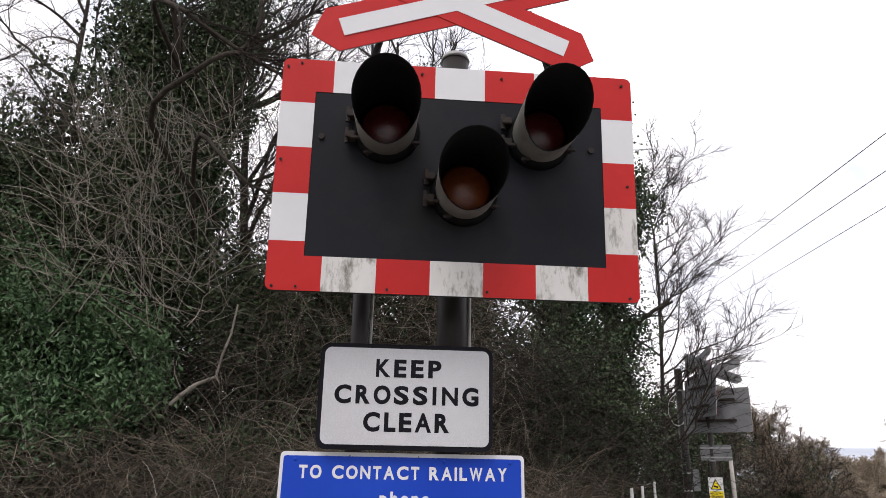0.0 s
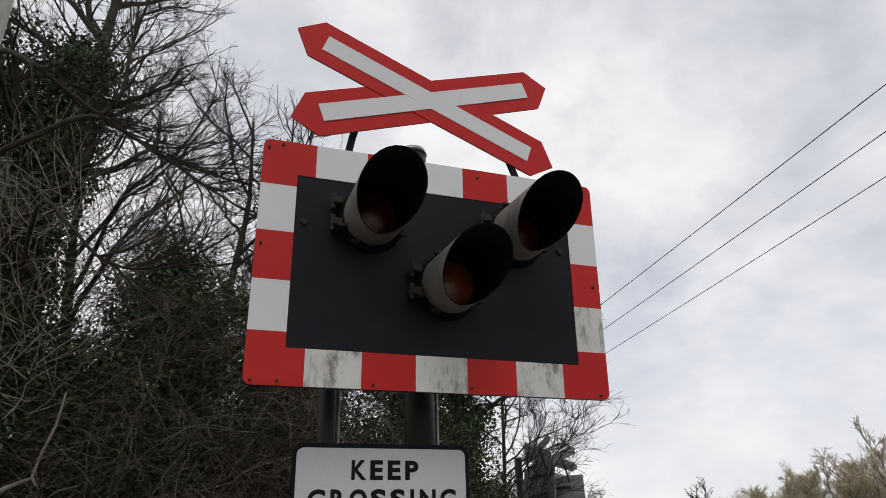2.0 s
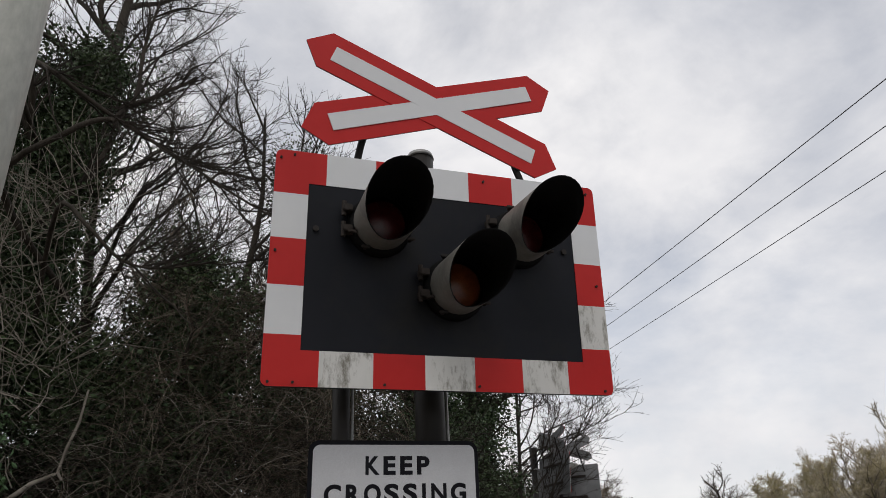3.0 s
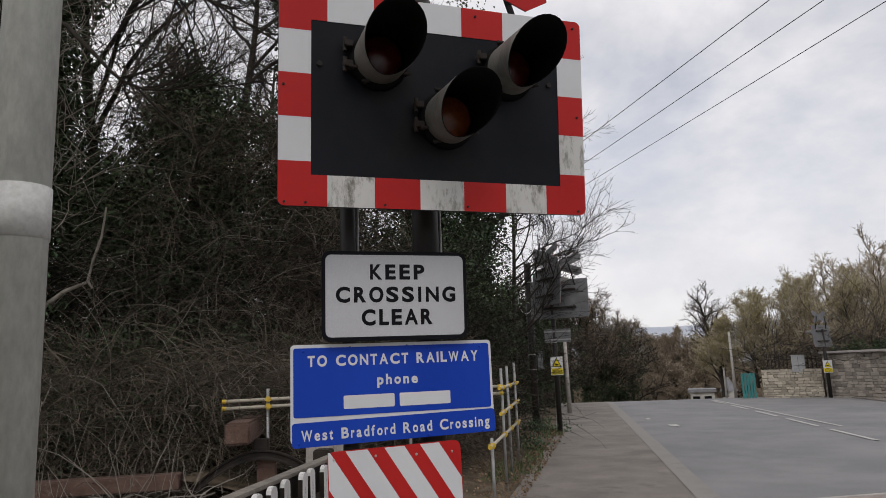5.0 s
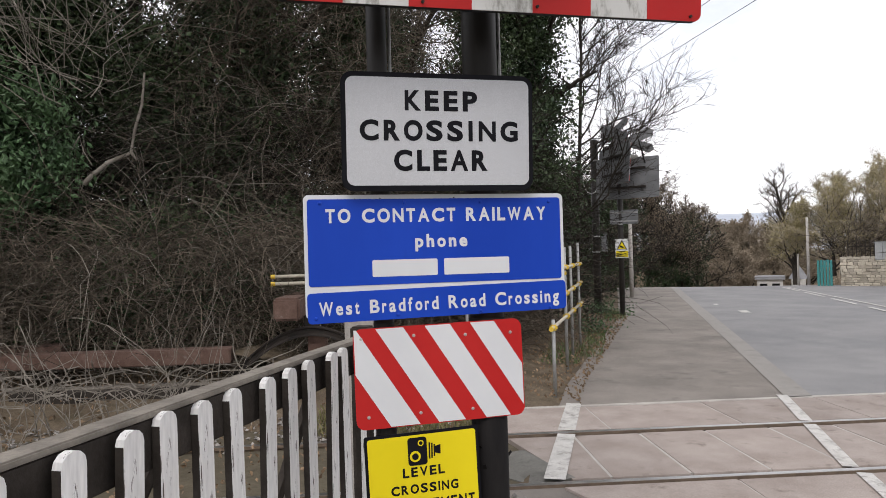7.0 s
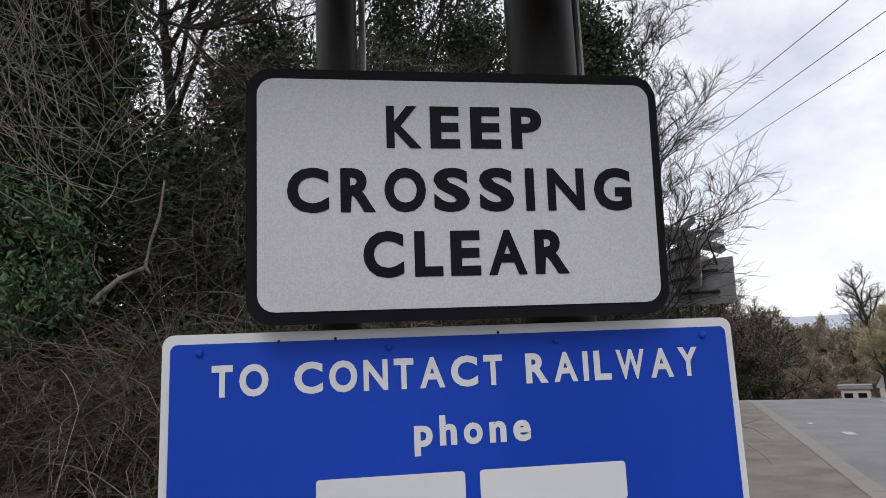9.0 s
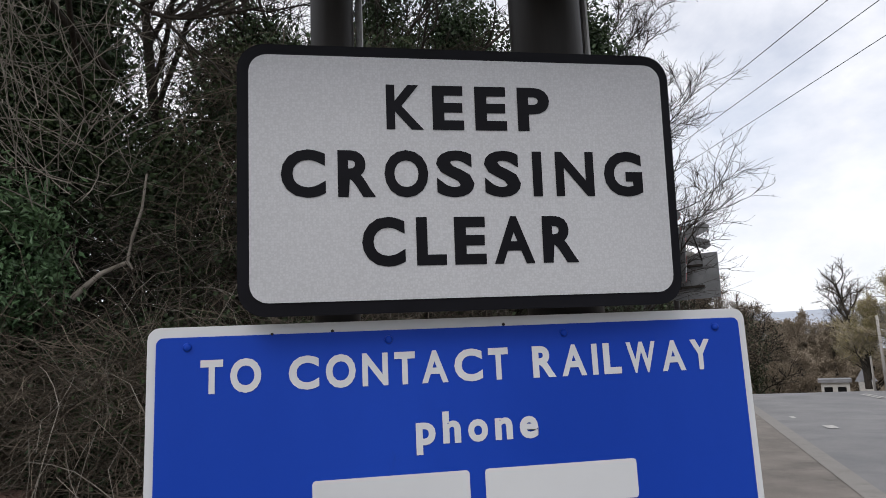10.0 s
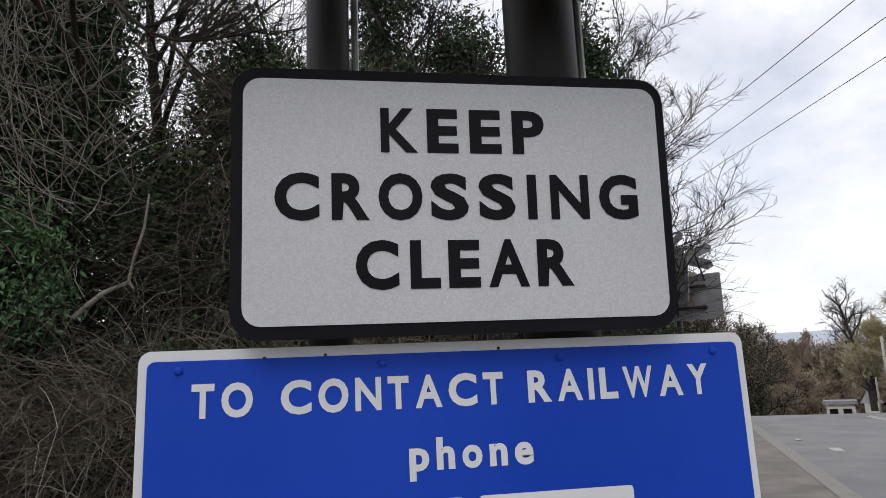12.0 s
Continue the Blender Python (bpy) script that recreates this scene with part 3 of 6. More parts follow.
# ---- flashing-light signals ----
def flashing_signal(m, label, crossbuck=True, detail=True, at=(0, 0, 0), cross_angle=20.0):
    """A three-lamp level crossing signal on its striped board; local -y is its front, x and z as on the near one."""
    s = thing("flashing_signal", label, "traffic signal", at=at)
    lean = m @ Matrix.Translation((0, 2.945, 2.91)) @ Matrix.Rotation(radians(5.0), 4, "X") @ Matrix.Translation((0, 0, -2.91))
    # local y = 0 is the face of the board
    x0, x1, z0, z1 = -0.383, 1.237, 2.768, 3.842
    ix0, ix1, iz0, iz1 = -0.230, 1.090, 2.919, 3.684
    board = part("backing_board", prism(rrect(x0, x1, z0, z1, 0.03), 0.004, 0.030, lean), "grey_plate" if not detail else "board", s, "matt black backing board")
    part("face", prism([(ix0, iz0), (ix1, iz0), (ix1, iz1), (ix0, iz1)], 0.0005, 0.006, lean), "board", s, "matt black face")
    # striped border, seven bands across and five up
    nx, nz = 7, 5
    for row, (za, zb) in enumerate(((z0, iz0), (iz1, z1))):
        for k in range(nx):
            a, b = x0 + (x1 - x0) * k / nx, x0 + (x1 - x0) * (k + 1) / nx
            red = k % 2 == 0
            if k in (0, nx - 1):
                a, b = (ix0, b) if k == 0 else (a, ix1)
            name = "red" if red else ("white_dirty" if row == 0 else "white")
            part("border_band", prism([(a, za), (b, za), (b, zb), (a, zb)], -0.0025, 0.004, lean), name, board)
    for side, (xa, xb) in enumerate(((x0, ix0), (ix1, x1))):
        for k in range(nz):
            a, b = z0 + (z1 - z0) * k / nz, z0 + (z1 - z0) * (k + 1) / nz
            red = k % 2 == 0
            name = "red" if red else ("white_dirty" if side == 1 and k == 1 else "white")
            pts = [(xa, a), (xb, a), (xb, b), (xa, b)]
            if k in (0, nz - 1):
                r = 0.03
                cx, cz = (xa + r if side == 0 else xb - r), (a + r if k == 0 else b - r)
                arc0 = {(0, 0): 180, (1, 0): 270, (1, nz - 1): 0, (0, nz - 1): 90}[(side, k)]
                arc = [(cx + r * math.cos(radians(arc0 + 18 * i)), cz + r * math.sin(radians(arc0 + 18 * i))) for i in range(6)]
                corner = (xa if side == 0 else xb, a if k == 0 else b)
                i = pts.index(corner)
                pts = pts[:i] + arc + pts[i + 1:]
            part("border_band", prism(pts, -0.0028, 0.004, lean), name, board)
    if detail:
        for bx, bz in ((-0.355, 2.785), (-0.255, 2.785), (0.13, 2.785), (0.56, 2.79), (1.19, 2.785), (-0.36, 3.35), (-0.36, 3.80), (-0.30, 3.82), (0.62, 3.80), (0.25, 3.80), (1.19, 3.80), (1.20, 3.30), (-0.19, 3.467), (1.035, 3.467)):
            part("bolt", tube([lean @ Vector((bx, -0.012, bz)), lean @ Vector((bx, 0.0, bz))], 0.006 if bx not in (-0.19, 1.035) else 0.014, 8), "rust", board)
    for cx, cz, lens in ((0.098, 3.505, "red_lens"), (0.792, 3.51, "red_lens"), (0.452, 3.230, "amber_lens")):
        lm = lean @ Matrix.Translation((cx, 0, cz))
        # the hood: a tapering tube, cut on a slant so that it is long above and short below, slightly drooping
        n = 32
        bm = bmesh.new()
        bi = bmesh.new()
        rows, rowsi = [], []
        steps = 6
        for i in range(steps + 1):
            f = i / steps
            ring, ringi = [], []
            for k in range(n):
                a = 2 * math.pi * k / n
                up = (math.sin(a) + 1) / 2
                length = 0.13 + 0.33 * up ** 0.8
                rad = 0.130 + 0.018 * f * up
                y = -(0.055 + length * f)
                ring.append(bm.verts.new((rad * math.cos(a), y, rad * math.sin(a) * 1.02 - 0.045 * f * up)))
                ringi.append(bi.verts.new(((rad - 0.005) * math.cos(a), y, (rad - 0.005) * math.sin(a) * 1.02 - 0.045 * f * up)))
            rows.append(ring)
            rowsi.append(ringi)
        for a, b in zip(rows, rows[1:]):
            for k in range(n):
                bm.faces.new((a[k], a[(k + 1) % n], b[(k + 1) % n], b[k]))
        for a, b in zip(rowsi, rowsi[1:]):
            for k in range(n):
                bi.faces.new((a[(k + 1) % n], a[k], b[k], b[(k + 1) % n]))
        rim = [bi.verts.new(v.co) for v in rows[-1]]
        for k in range(n):
            bi.faces.new((rowsi[-1][k], rim[k], rim[(k + 1) % n], rowsi[-1][(k + 1) % n]))
        bm.transform(lm)
        bi.transform(lm)
        unit = part("lamp_housing", tube([(0, 0.0, 0), (0, -0.03, 0), (0, -0.06, 0)], [0.150, 0.148, 0.137], 28, lm), "hood_in", s, "round black lamp housing", True)
        hood = part("hood", bm, "hood", unit, "long weathered lamp hood", True)
        part("hood_lining", bi, "hood_in", unit, "matt black hood lining", True)
        dome = tube([(0, -0.062, 0), (0, -0.080, 0), (0, -0.092, 0), (0, -0.097, 0)], [0.123, 0.095, 0.055, 0.012], 28, lm)
        part("lens", dome, lens, unit, "unlit dark red glass lens" if lens == "red_lens" else "unlit amber glass lens", True)
        if detail:
            for hz in (0.055, -0.045):
                part("hinge", join(box(-0.178, -0.135, -0.075, -0.012, hz - 0.016, hz + 0.016, lm, 0.004), tube([lm @ Vector((-0.172, -0.05, hz - 0.035)), lm @ Vector((-0.172, -0.05, hz + 0.035))], 0.011, 8)), "rust", unit, "rusty lamp hinge")
            for a in (115, 205, 240, 330):
                p = Vector((0.15 * math.cos(radians(a)), -0.05, 0.15 * math.sin(radians(a))))
                part("wing_nut", join(tube([lm @ p, lm @ (p + Vector((0, -0.03, 0)))], 0.008, 8), box(p.x - 0.02, p.x + 0.02, p.y - 0.035, p.y - 0.022, p.z - 0.007, p.z + 0.007, lm, 0.003)), "rust", unit)
    if crossbuck:
        c = m @ Matrix.Translation((0.412, 2.905, 4.247)) @ Matrix.Rotation(radians(3.0), 4, "Z") @ Matrix.Rotation(radians(4.0), 4, "X")
        for k, sg in enumerate((-1, 1)):
            pts = [(-0.732, 0), (-0.630, -0.116), (0.630, -0.116), (0.732, 0), (0.630, 0.116), (-0.630, 0.116)]
            pts = turn(pts, 0, 0, sg * cross_angle)
            yo = 0.0 if sg < 0 else 0.0035
            arm = part("cross_arm", prism(pts, yo, yo + 0.003, c), "red", s, "red arrow-ended arm with a white bar")
            rest = [(-0.585, -0.046), (0.585, -0.046), (0.585, 0.046), (-0.585, 0.046)]
            part("white_bar", prism(turn(rest, 0, 0, sg * cross_angle), -0.0025 if sg < 0 else -0.0022, yo + 0.0005, c), "white", arm)
            part("back_plate", prism(pts, 0.0075 + yo, 0.0095 + yo, c), "grey_plate", arm, "bare grey metal back")
        for bx, dx in ((0.03, 0.07), (0.86, -0.07)):
            part("strap", tube([m @ Vector((bx - dx, 2.935, 3.66)), m @ Vector((bx, 2.985, 4.0)), m @ Vector((bx + dx, 2.995, 4.28))], 0.018, 8), "post", s, "dark steel strap")
    # channels that carry the board on its post
    for cz in (3.05, 3.55):
        part("bracket", box(-0.05, 0.9, 0.028, 0.10, cz - 0.025, cz + 0.025, lean, 0.006), "rust", s, "dark steel carrier bar")
    return s


near_signal = flashing_signal(Matrix.Identity(4), "black signal board, red-and-white border, three unlit hooded lamps, crossbuck", at=(0.42, 2.94, 2.75))

# ---- posts that carry the signs ----
def sign_post(x, y, r, top, label, flakes):
    p = thing("sign_post", label, "post", at=(x, y, 0), group="posts of the sign assembly")
    part("lower_pole", tube([(x, y, -0.1), (x, y, 0.6), (x, y, 1.62)], [r * 1.06, r * 1.04, r * 1.02], 24), "post", p, "flaking black bitumen coat", True)
    part("upper_pole", tube([(x, y, 1.6), (x, y, top)], r, 24), "post_up", p, "faded brown-black paint", True)
    part("cap", tube([(x, y, top), (x, y, top + 0.03)], [r * 1.08, r * 0.95], 24), "galv", p, "steel post cap", True)
    rr = random.Random(int(x * 1000) + 7)
    for k in range(flakes):
        a, z = rr.uniform(0, 6.28), rr.uniform(0.55, 1.1)
        o = Vector((x + math.cos(a) * r * 1.05, y + math.sin(a) * r * 1.05, z))
        out = Vector((math.cos(a), math.sin(a), 0))
        side = Vector((-out.y, out.x, 0))
        w, h, e = rr.uniform(0.008, 0.02), rr.uniform(0.01, 0.035), rr.uniform(0.004, 0.014)
        vs = [o - side * w, o + side * w * 0.8, o + side * w * 0.5 + Vector((0, 0, h)) + out * e, o - side * w * 0.6 + Vector((0, 0, h * 0.8)) + out * e]
        part_raw("paint_flake", [tuple(v) for v in vs] + [tuple(v - out * 0.002) for v in vs], [(0, 1, 2, 3), (7, 6, 5, 4), (0, 4, 5, 1), (1, 5, 6, 2), (2, 6, 7, 3), (3, 7, 4, 0)], "post", p)
    return p


sign_post(0.010, 3.325, 0.041, 3.72, "slim dark steel signpost with flaking bitumen at its foot", 14)
sign_post(0.447, 3.345, 0.0735, 4.20, "thick dark steel signal post with flaking bitumen at its foot", 20)
conduit = thing("cable_conduit", "thin pale cable conduit beside the slim post", "conduit", at=(0.062, 3.27, 0))
part("pipe", tube([(0.062, 3.325, 2.55), (0.062, 3.325, 3.5)], 0.007, 8), "galv", conduit)
conduit = thing("cable_conduit", "thin pale cable conduit beside the thick post", "conduit", at=(0.512, 3.27, 0))
part("pipe", tube([(0.530, 3.335, 2.55), (0.530, 3.335, 3.5)], 0.008, 8), "galv", conduit)
for bx in (0.010, 0.447):
    for bz in (3.05, 3.55):
        yb = 2.945 - (bz - 2.91) * 0.087
        br = thing("board_bracket", "dark steel bracket between post and signal board", "bracket", at=(bx, 3.1, bz))
        part("arm", box(bx - 0.03, bx + 0.03, yb + 0.05, 3.32, bz - 0.02, bz + 0.02, None, 0.005), "rust", br)
        part("clip", tube([(bx, 3.325 if bx < 0.1 else 3.345, bz - 0.03), (bx, 3.325 if bx < 0.1 else 3.345, bz + 0.03)], 0.047 if bx < 0.1 else 0.080, 20), "rust", br)

# ---- signs ----
Y = 3.20
keep = thing("keep_clear_sign", "white rectangular traffic sign with black border and black capitals", "sign", at=(0.24, Y, 2.367))
part("plate", prism(rrect(-0.150, 0.620, 2.138, 2.596, 0.045), Y, Y + 0.004), "black", keep, "black sign plate")
part("face", prism(rrect(-0.131, 0.603, 2.160, 2.577, 0.030), Y - 0.0025, Y + 0.001), "keepwhite", keep, "white retroreflective face")
for z in (2.26, 2.48):
    part("channel", box(-0.12, 0.60, Y + 0.004, Y + 0.022, z - 0.02, z + 0.02, None, 0.003), "grey_plate", keep, "aluminium stiffening channel")
lettering("lettering", "KEEP", 0.099, 0.384, 2.450, 2.529, Y - 0.0025, "black", keep, spans=[(0.097, 0.161), (0.177, 0.232), (0.252, 0.309), (0.329, 0.388)])
lettering("lettering", "CROSSING", -0.078, 0.553, 2.333, 2.413, Y - 0.0025, "black", keep, spans=[(-0.080, -0.007), (0.013, 0.076), (0.091, 0.166), (0.180, 0.246), (0.264, 0.329), (0.351, 0.368), (0.393, 0.464), (0.483, 0.556)])
lettering("lettering", "CLEAR", 0.054, 0.424, 2.216, 2.298, Y - 0.0025, "black", keep, spans=[(0.051, 0.123), (0.142, 0.193), (0.207, 0.262), (0.276, 0.348), (0.363, 0.428)])

keep.matrix_basis = keep.matrix_basis @ Matrix.Rotation(radians(3.2), 4, "X")   # it leans forward a little

Y = 3.265
info = thing("railway_contact_sign", "blue enamel railway contact sign with white border and white words", "sign", at=(0.22, Y, 1.64))
BR, bc = 0.0, (0.234, 1.88)
part("plate", prism(rrect(-0.298, 0.768, 1.650, 2.130, 0.020, 5, BR), Y, Y + 0.004), "white", info, "white sign plate")
part("upper_panel", prism(turn(rrect(-0.284, 0.754, 1.775, 2.113, 0.012), *bc, BR), Y - 0.0025, Y + 0.001), "blue", info, "blue upper panel")
part("lower_panel", prism(turn(rrect(-0.294, 0.768, 1.640, 1.758, 0.016), *bc, BR + 0.95), Y - 0.0025, Y + 0.003), "blue", info, "blue lower panel")
for z in (1.74, 2.0):
    part("channel", box(-0.27, 0.73, Y + 0.004, Y + 0.022, z - 0.02, z + 0.02, None, 0.003), "grey_plate", info, "aluminium stiffening channel")
lettering("lettering", "TO CONTACT RAILWAY", -0.214, 0.690, 2.020, 2.075, Y - 0.0025, "white", info, 0.038, BR, bc)
lettering("lettering", "phone", 0.136, 0.351, 1.918, 1.971, Y - 0.0025, "white", info, 0.038, BR, bc)
for a, b in ((-0.037, 0.225), (0.252, 0.526)):
    part("number_bar", prism(turn(rrect(a, b, 1.806, 1.872, 0.006, 3), *bc, BR), Y - 0.0037, Y - 0.001), "white", info, "plain white bar")
lettering("lettering", "West Bradford Road Crossing", -0.250, 0.736, 1.669, 1.722, Y - 0.0025, "white", info, 0.028, BR + 0.95, bc)
for bx, bz in ((-0.235, 2.097), (0.095, 2.097), (0.41, 2.097), (0.705, 2.097), (-0.26, 1.652), (0.06, 1.654), (0.40, 1.654), (0.70, 1.656)):
    ((bx, bz),) = turn([(bx, bz)], *bc, BR)
    part("rivet", tube([(bx, Y - 0.008, bz), (bx, Y - 0.006, bz), (bx, Y, bz)], [0.003, 0.0065, 0.008], 10), "blue", info, "", True)
for bx, bz in ((0.0, 2.115), (-0.1, 2.113), (0.3, 2.116)):
    part("rivet", tube([(bx, Y - 0.003, bz), (bx, Y, bz)], [0.002, 0.003], 8), "rust", info)

hazard = thing("hazard_board", "red-and-white diagonally striped hazard board, chipped", "sign", at=(0.2, Y, 1.22))
HX, HZ, HW, HH, HR = -0.118, 1.214, 0.692, 0.396, 1.2
hc = (HX + HW / 2, HZ + HH / 2)
part("plate", prism(rrect(HX, HX + HW, HZ, HZ + HH, 0.035, 5, HR), Y, Y + 0.004), "red", hazard, "red board with rounded corners")


def clip_stripe(top0, top1, bot0, bot1):
    """A slanting band as a polygon inside the board, in metres from its lower left corner."""
    poly = [(bot0, 0.0), (bot1, 0.0), (top1, HH), (top0, HH)]
    lo, hi = 0.004, HW - 0.004
    for bound, sign in ((lo, 1), (hi, -1)):
        out = []
        for i in range(len(poly)):
            (xa, za), (xb, zb) = poly[i], poly[(i + 1) % len(poly)]
            ina, inb = (xa - bound) * sign >= 0, (xb - bound) * sign >= 0
            if ina:
                out.append((xa, za))
            if ina != inb:
                f = (bound - xa) / (xb - xa)
                out.append((bound, za + f * (zb - za)))
        poly = out
    return [(x, min(max(z, 0.004), HH - 0.004)) for x, z in poly]


for a, b in ((-0.150, 0.020), (0.130, 0.290), (0.415, 0.565), (0.685, 0.832)):
    shift = 0.345
    pts = clip_stripe(a * HW, b * HW, (a + shift) * HW, (b + shift) * HW)
    pts = turn([(HX + x, HZ + z) for x, z in pts], hc[0], hc[1], HR)
    part("white_stripe", prism(pts, Y - 0.002, Y + 0.001), "white", hazard, "white diagonal stripe")
for fx_, fz in ((0.045, 0.9), (0.35, 0.9), (0.655, 0.87), (0.93, 0.86), (0.07, 0.12), (0.37, 0.12), (0.68, 0.11)):
    ((bx, bz),) = turn([(HX + fx_ * HW, HZ + fz * HH)], hc[0], hc[1], HR)
    part("rivet", tube([(bx, Y - 0.006, bz), (bx, Y, bz)], [0.004, 0.007], 10), "concrete", hazard, "pale rivet")

cams = thing("enforcement_sign", "yellow camera enforcement notice with black border", "sign", at=(0.13, Y, 0.87))
EX0, EX1, EZ0, EZ1, ER = -0.072, 0.366, 0.850, 1.174, 1.8
ec = ((EX0 + EX1) / 2, (EZ0 + EZ1) / 2)
part("plate", prism(rrect(EX0 - 0.012, EX1 + 0.012, EZ0 - 0.012, EZ1 + 0.012, 0.008, 3, ER), Y, Y + 0.004), "black", cams, "black plate")
part("face", prism(rrect(EX0, EX1, EZ0, EZ1, 0.010, 3, ER), Y - 0.0025, Y + 0.001), "yellow", cams, "yellow face")
lettering("lettering", "LEVEL", 0.062, 0.231, 1.010, 1.048, Y - 0.0025, "black", cams, 0.034, ER, ec)
lettering("lettering", "CROSSING", 0.012, 0.284, 0.944, 0.981, Y - 0.0025, "black", cams, 0.034, ER, ec)
lettering("lettering", "ENFORCEMENT", -0.054, 0.349, 0.876, 0.918, Y - 0.0025, "black", cams, 0.034, ER, ec)
cam_icon = part("camera_symbol", prism(rrect(0.084, 0.161, 1.054, 1.164, 0.012, 3, ER), Y - 0.004, Y - 0.001), "black", cams, "black camera pictogram")
for rx, rz, ra in ((0.113, 1.089, 0.022), (0.136, 1.141, 0.012)):
    ring = [(rx + ra * math.cos(k * 0.3927), rz + ra * math.sin(k * 0.3927)) for k in range(16)]
    part("symbol_ring", prism(ring, Y - 0.0055, Y - 0.003), "yellow", cam_icon)
    ring = [(rx + ra * 0.6 * math.cos(k * 0.3927), rz + ra * 0.6 * math.sin(k * 0.3927)) for k in range(16)]
    part("symbol_centre", prism(ring, Y - 0.007, Y - 0.0045), "black", cam_icon)
for bx, hw in ((0.168, 0.032), (0.178, 0.030), (0.188, 0.024)):
    part("symbol_bar", prism([(bx, 1.108 - hw), (bx + 0.006, 1.108 - hw), (bx + 0.006, 1.108 + hw), (bx, 1.108 + hw)], Y - 0.004, Y - 0.001), "black", cam_icon)
part("symbol_bar", prism([(0.194, 1.098), (0.216, 1.092), (0.216, 1.130), (0.194, 1.124)], Y - 0.004, Y - 0.001), "black", cam_icon)
# clips that hold the signs to the posts
for bx, by, br_ in ((0.010, 3.325, 0.044), (0.447, 3.345, 0.077)):
    for bz in (2.26, 2.48, 1.74, 2.0, 1.32, 1.52, 0.93, 1.1):
        if bz < 1.2 and bx > 0.3:
            continue
        c = thing("sign_clip", "steel clip holding a sign to its post", "clip", at=(bx, by, bz))
        part("band", tube([(bx, by, bz - 0.012), (bx, by, bz + 0.012)], br_, 20), "post_up", c)
        part("lug", box(bx - 0.02, bx + 0.02, (3.222 if bz > 2.1 else Y + 0.004 if bz < 1.6 else Y + 0.022), by, bz - 0.012, bz + 0.012, None, 0.002), "post_up", c)

# ---- grey column beside the fence ----
COLX, COLY = -1.13, 1.78
col = thing("lamp_column", "grey painted steel lamp column with a peeling blue base", "lamp post", at=(COLX, COLY, 0))
part("base", tube([(COLX, COLY, -0.1), (COLX, COLY, 1.475)], 0.128, 40), "column_cream", col, "cream base with peeling paint", True)
part("collar", tube([(COLX, COLY, 1.468), (COLX, COLY, 1.48), (COLX, COLY, 1.545), (COLX, COLY, 1.56), (COLX, COLY, 1.605), (COLX, COLY, 1.62)], [0.117, 0.120, 0.119, 0.114, 0.084, 0.076], 40), "column_cream", col, "tapered collar", True)
part("shaft", tube([(COLX, COLY, 1.60), (COLX, COLY, 6.0)], [0.075, 0.062], 40), "column", col, "grey-green shaft", True)
part("band", tube([(COLX, COLY, 2.36), (COLX, COLY, 2.50)], [0.0758, 0.0755], 40), "band", col, "white reflective band", True)
# door of peeling blue paint, wrapped on the base
bm = bmesh.new()
a0, a1, nn = radians(200), radians(318), 16
prev = None
for k in range(nn + 1):
    a = a0 + (a1 - a0) * k / nn
    wob = 0.02 * math.sin(k * 0.8) + 0.008 * math.sin(k * 2.3 + 1)
    lo_ = bm.verts.new((COLX + 0.1300 * math.cos(a), COLY + 0.1300 * math.sin(a), 0.75 + wob))
    hi_ = bm.verts.new((COLX + 0.1300 * math.cos(a), COLY + 0.1300 * math.sin(a), 1.445 + wob * 0.6 - 0.02 * k / nn))
    if prev:
        bm.faces.new((prev[0], lo_, hi_, prev[1]))
    prev = (lo_, hi_)
part("base_door", bm, "column_blue", col, "peeling blue painted door", True)
for a, z in ((322, 1.30), (326, 1.385), (330, 1.387)):
    c = Vector((COLX + 0.127 * math.cos(radians(a)), COLY + 0.127 * math.sin(radians(a)), z))
    o = Vector((math.cos(radians(a)), math.sin(radians(a)), 0))
    part("lock_hole", tube([c - o * 0.01, c + o * 0.004], 0.013 if z < 1.35 else 0.005, 10), "hood_in", col, "dark lock hole")

# ---- picket fence ----
fence = thing("picket_fence", "old white picket fence with flaking paint and dark rails", "fence", at=uv(2.6, -1.98))


def picket_mesh(width, height, thick, seed):
    r = random.Random(seed)
    bm = bmesh.new()
    hw = width / 2
    outline = [(-hw, 0.02), (-hw + r.uniform(-0.003, 0.003), height * 0.5), (-hw, height - hw * 0.9)]
    outline += [(hw * math.cos(radians(a)), height - hw * 0.9 + hw * 0.9 * math.sin(radians(a))) for a in (150, 120, 90, 60, 30)]
    outline += [(hw, height - hw * 0.9), (hw + r.uniform(-0.003, 0.003), height * 0.5), (hw, 0.02)]
    f = [bm.verts.new((x, -thick / 2, z)) for x, z in outline]
    b = [bm.verts.new((x, thick / 2, z)) for x, z in outline]
    bm.faces.new(f)
    bm.faces.new(b[::-1])
    for i in range(len(f)):
        j = (i + 1) % len(f)
        bm.faces.new((f[j], f[i], b[i], b[j]))
    bmesh.ops.recalc_face_normals(bm, faces=bm.faces)
    me = bpy.data.meshes.new("picket")
    bm.to_mesh(me)
    bm.free()
    me.materials.append(M["picket"])
    me.materials.append(M["oldwood"])
    for p in me.polygons:
        if p.normal.y > -0.5 and p.normal.z < 0.2:
            p.material_index = 1
    return me


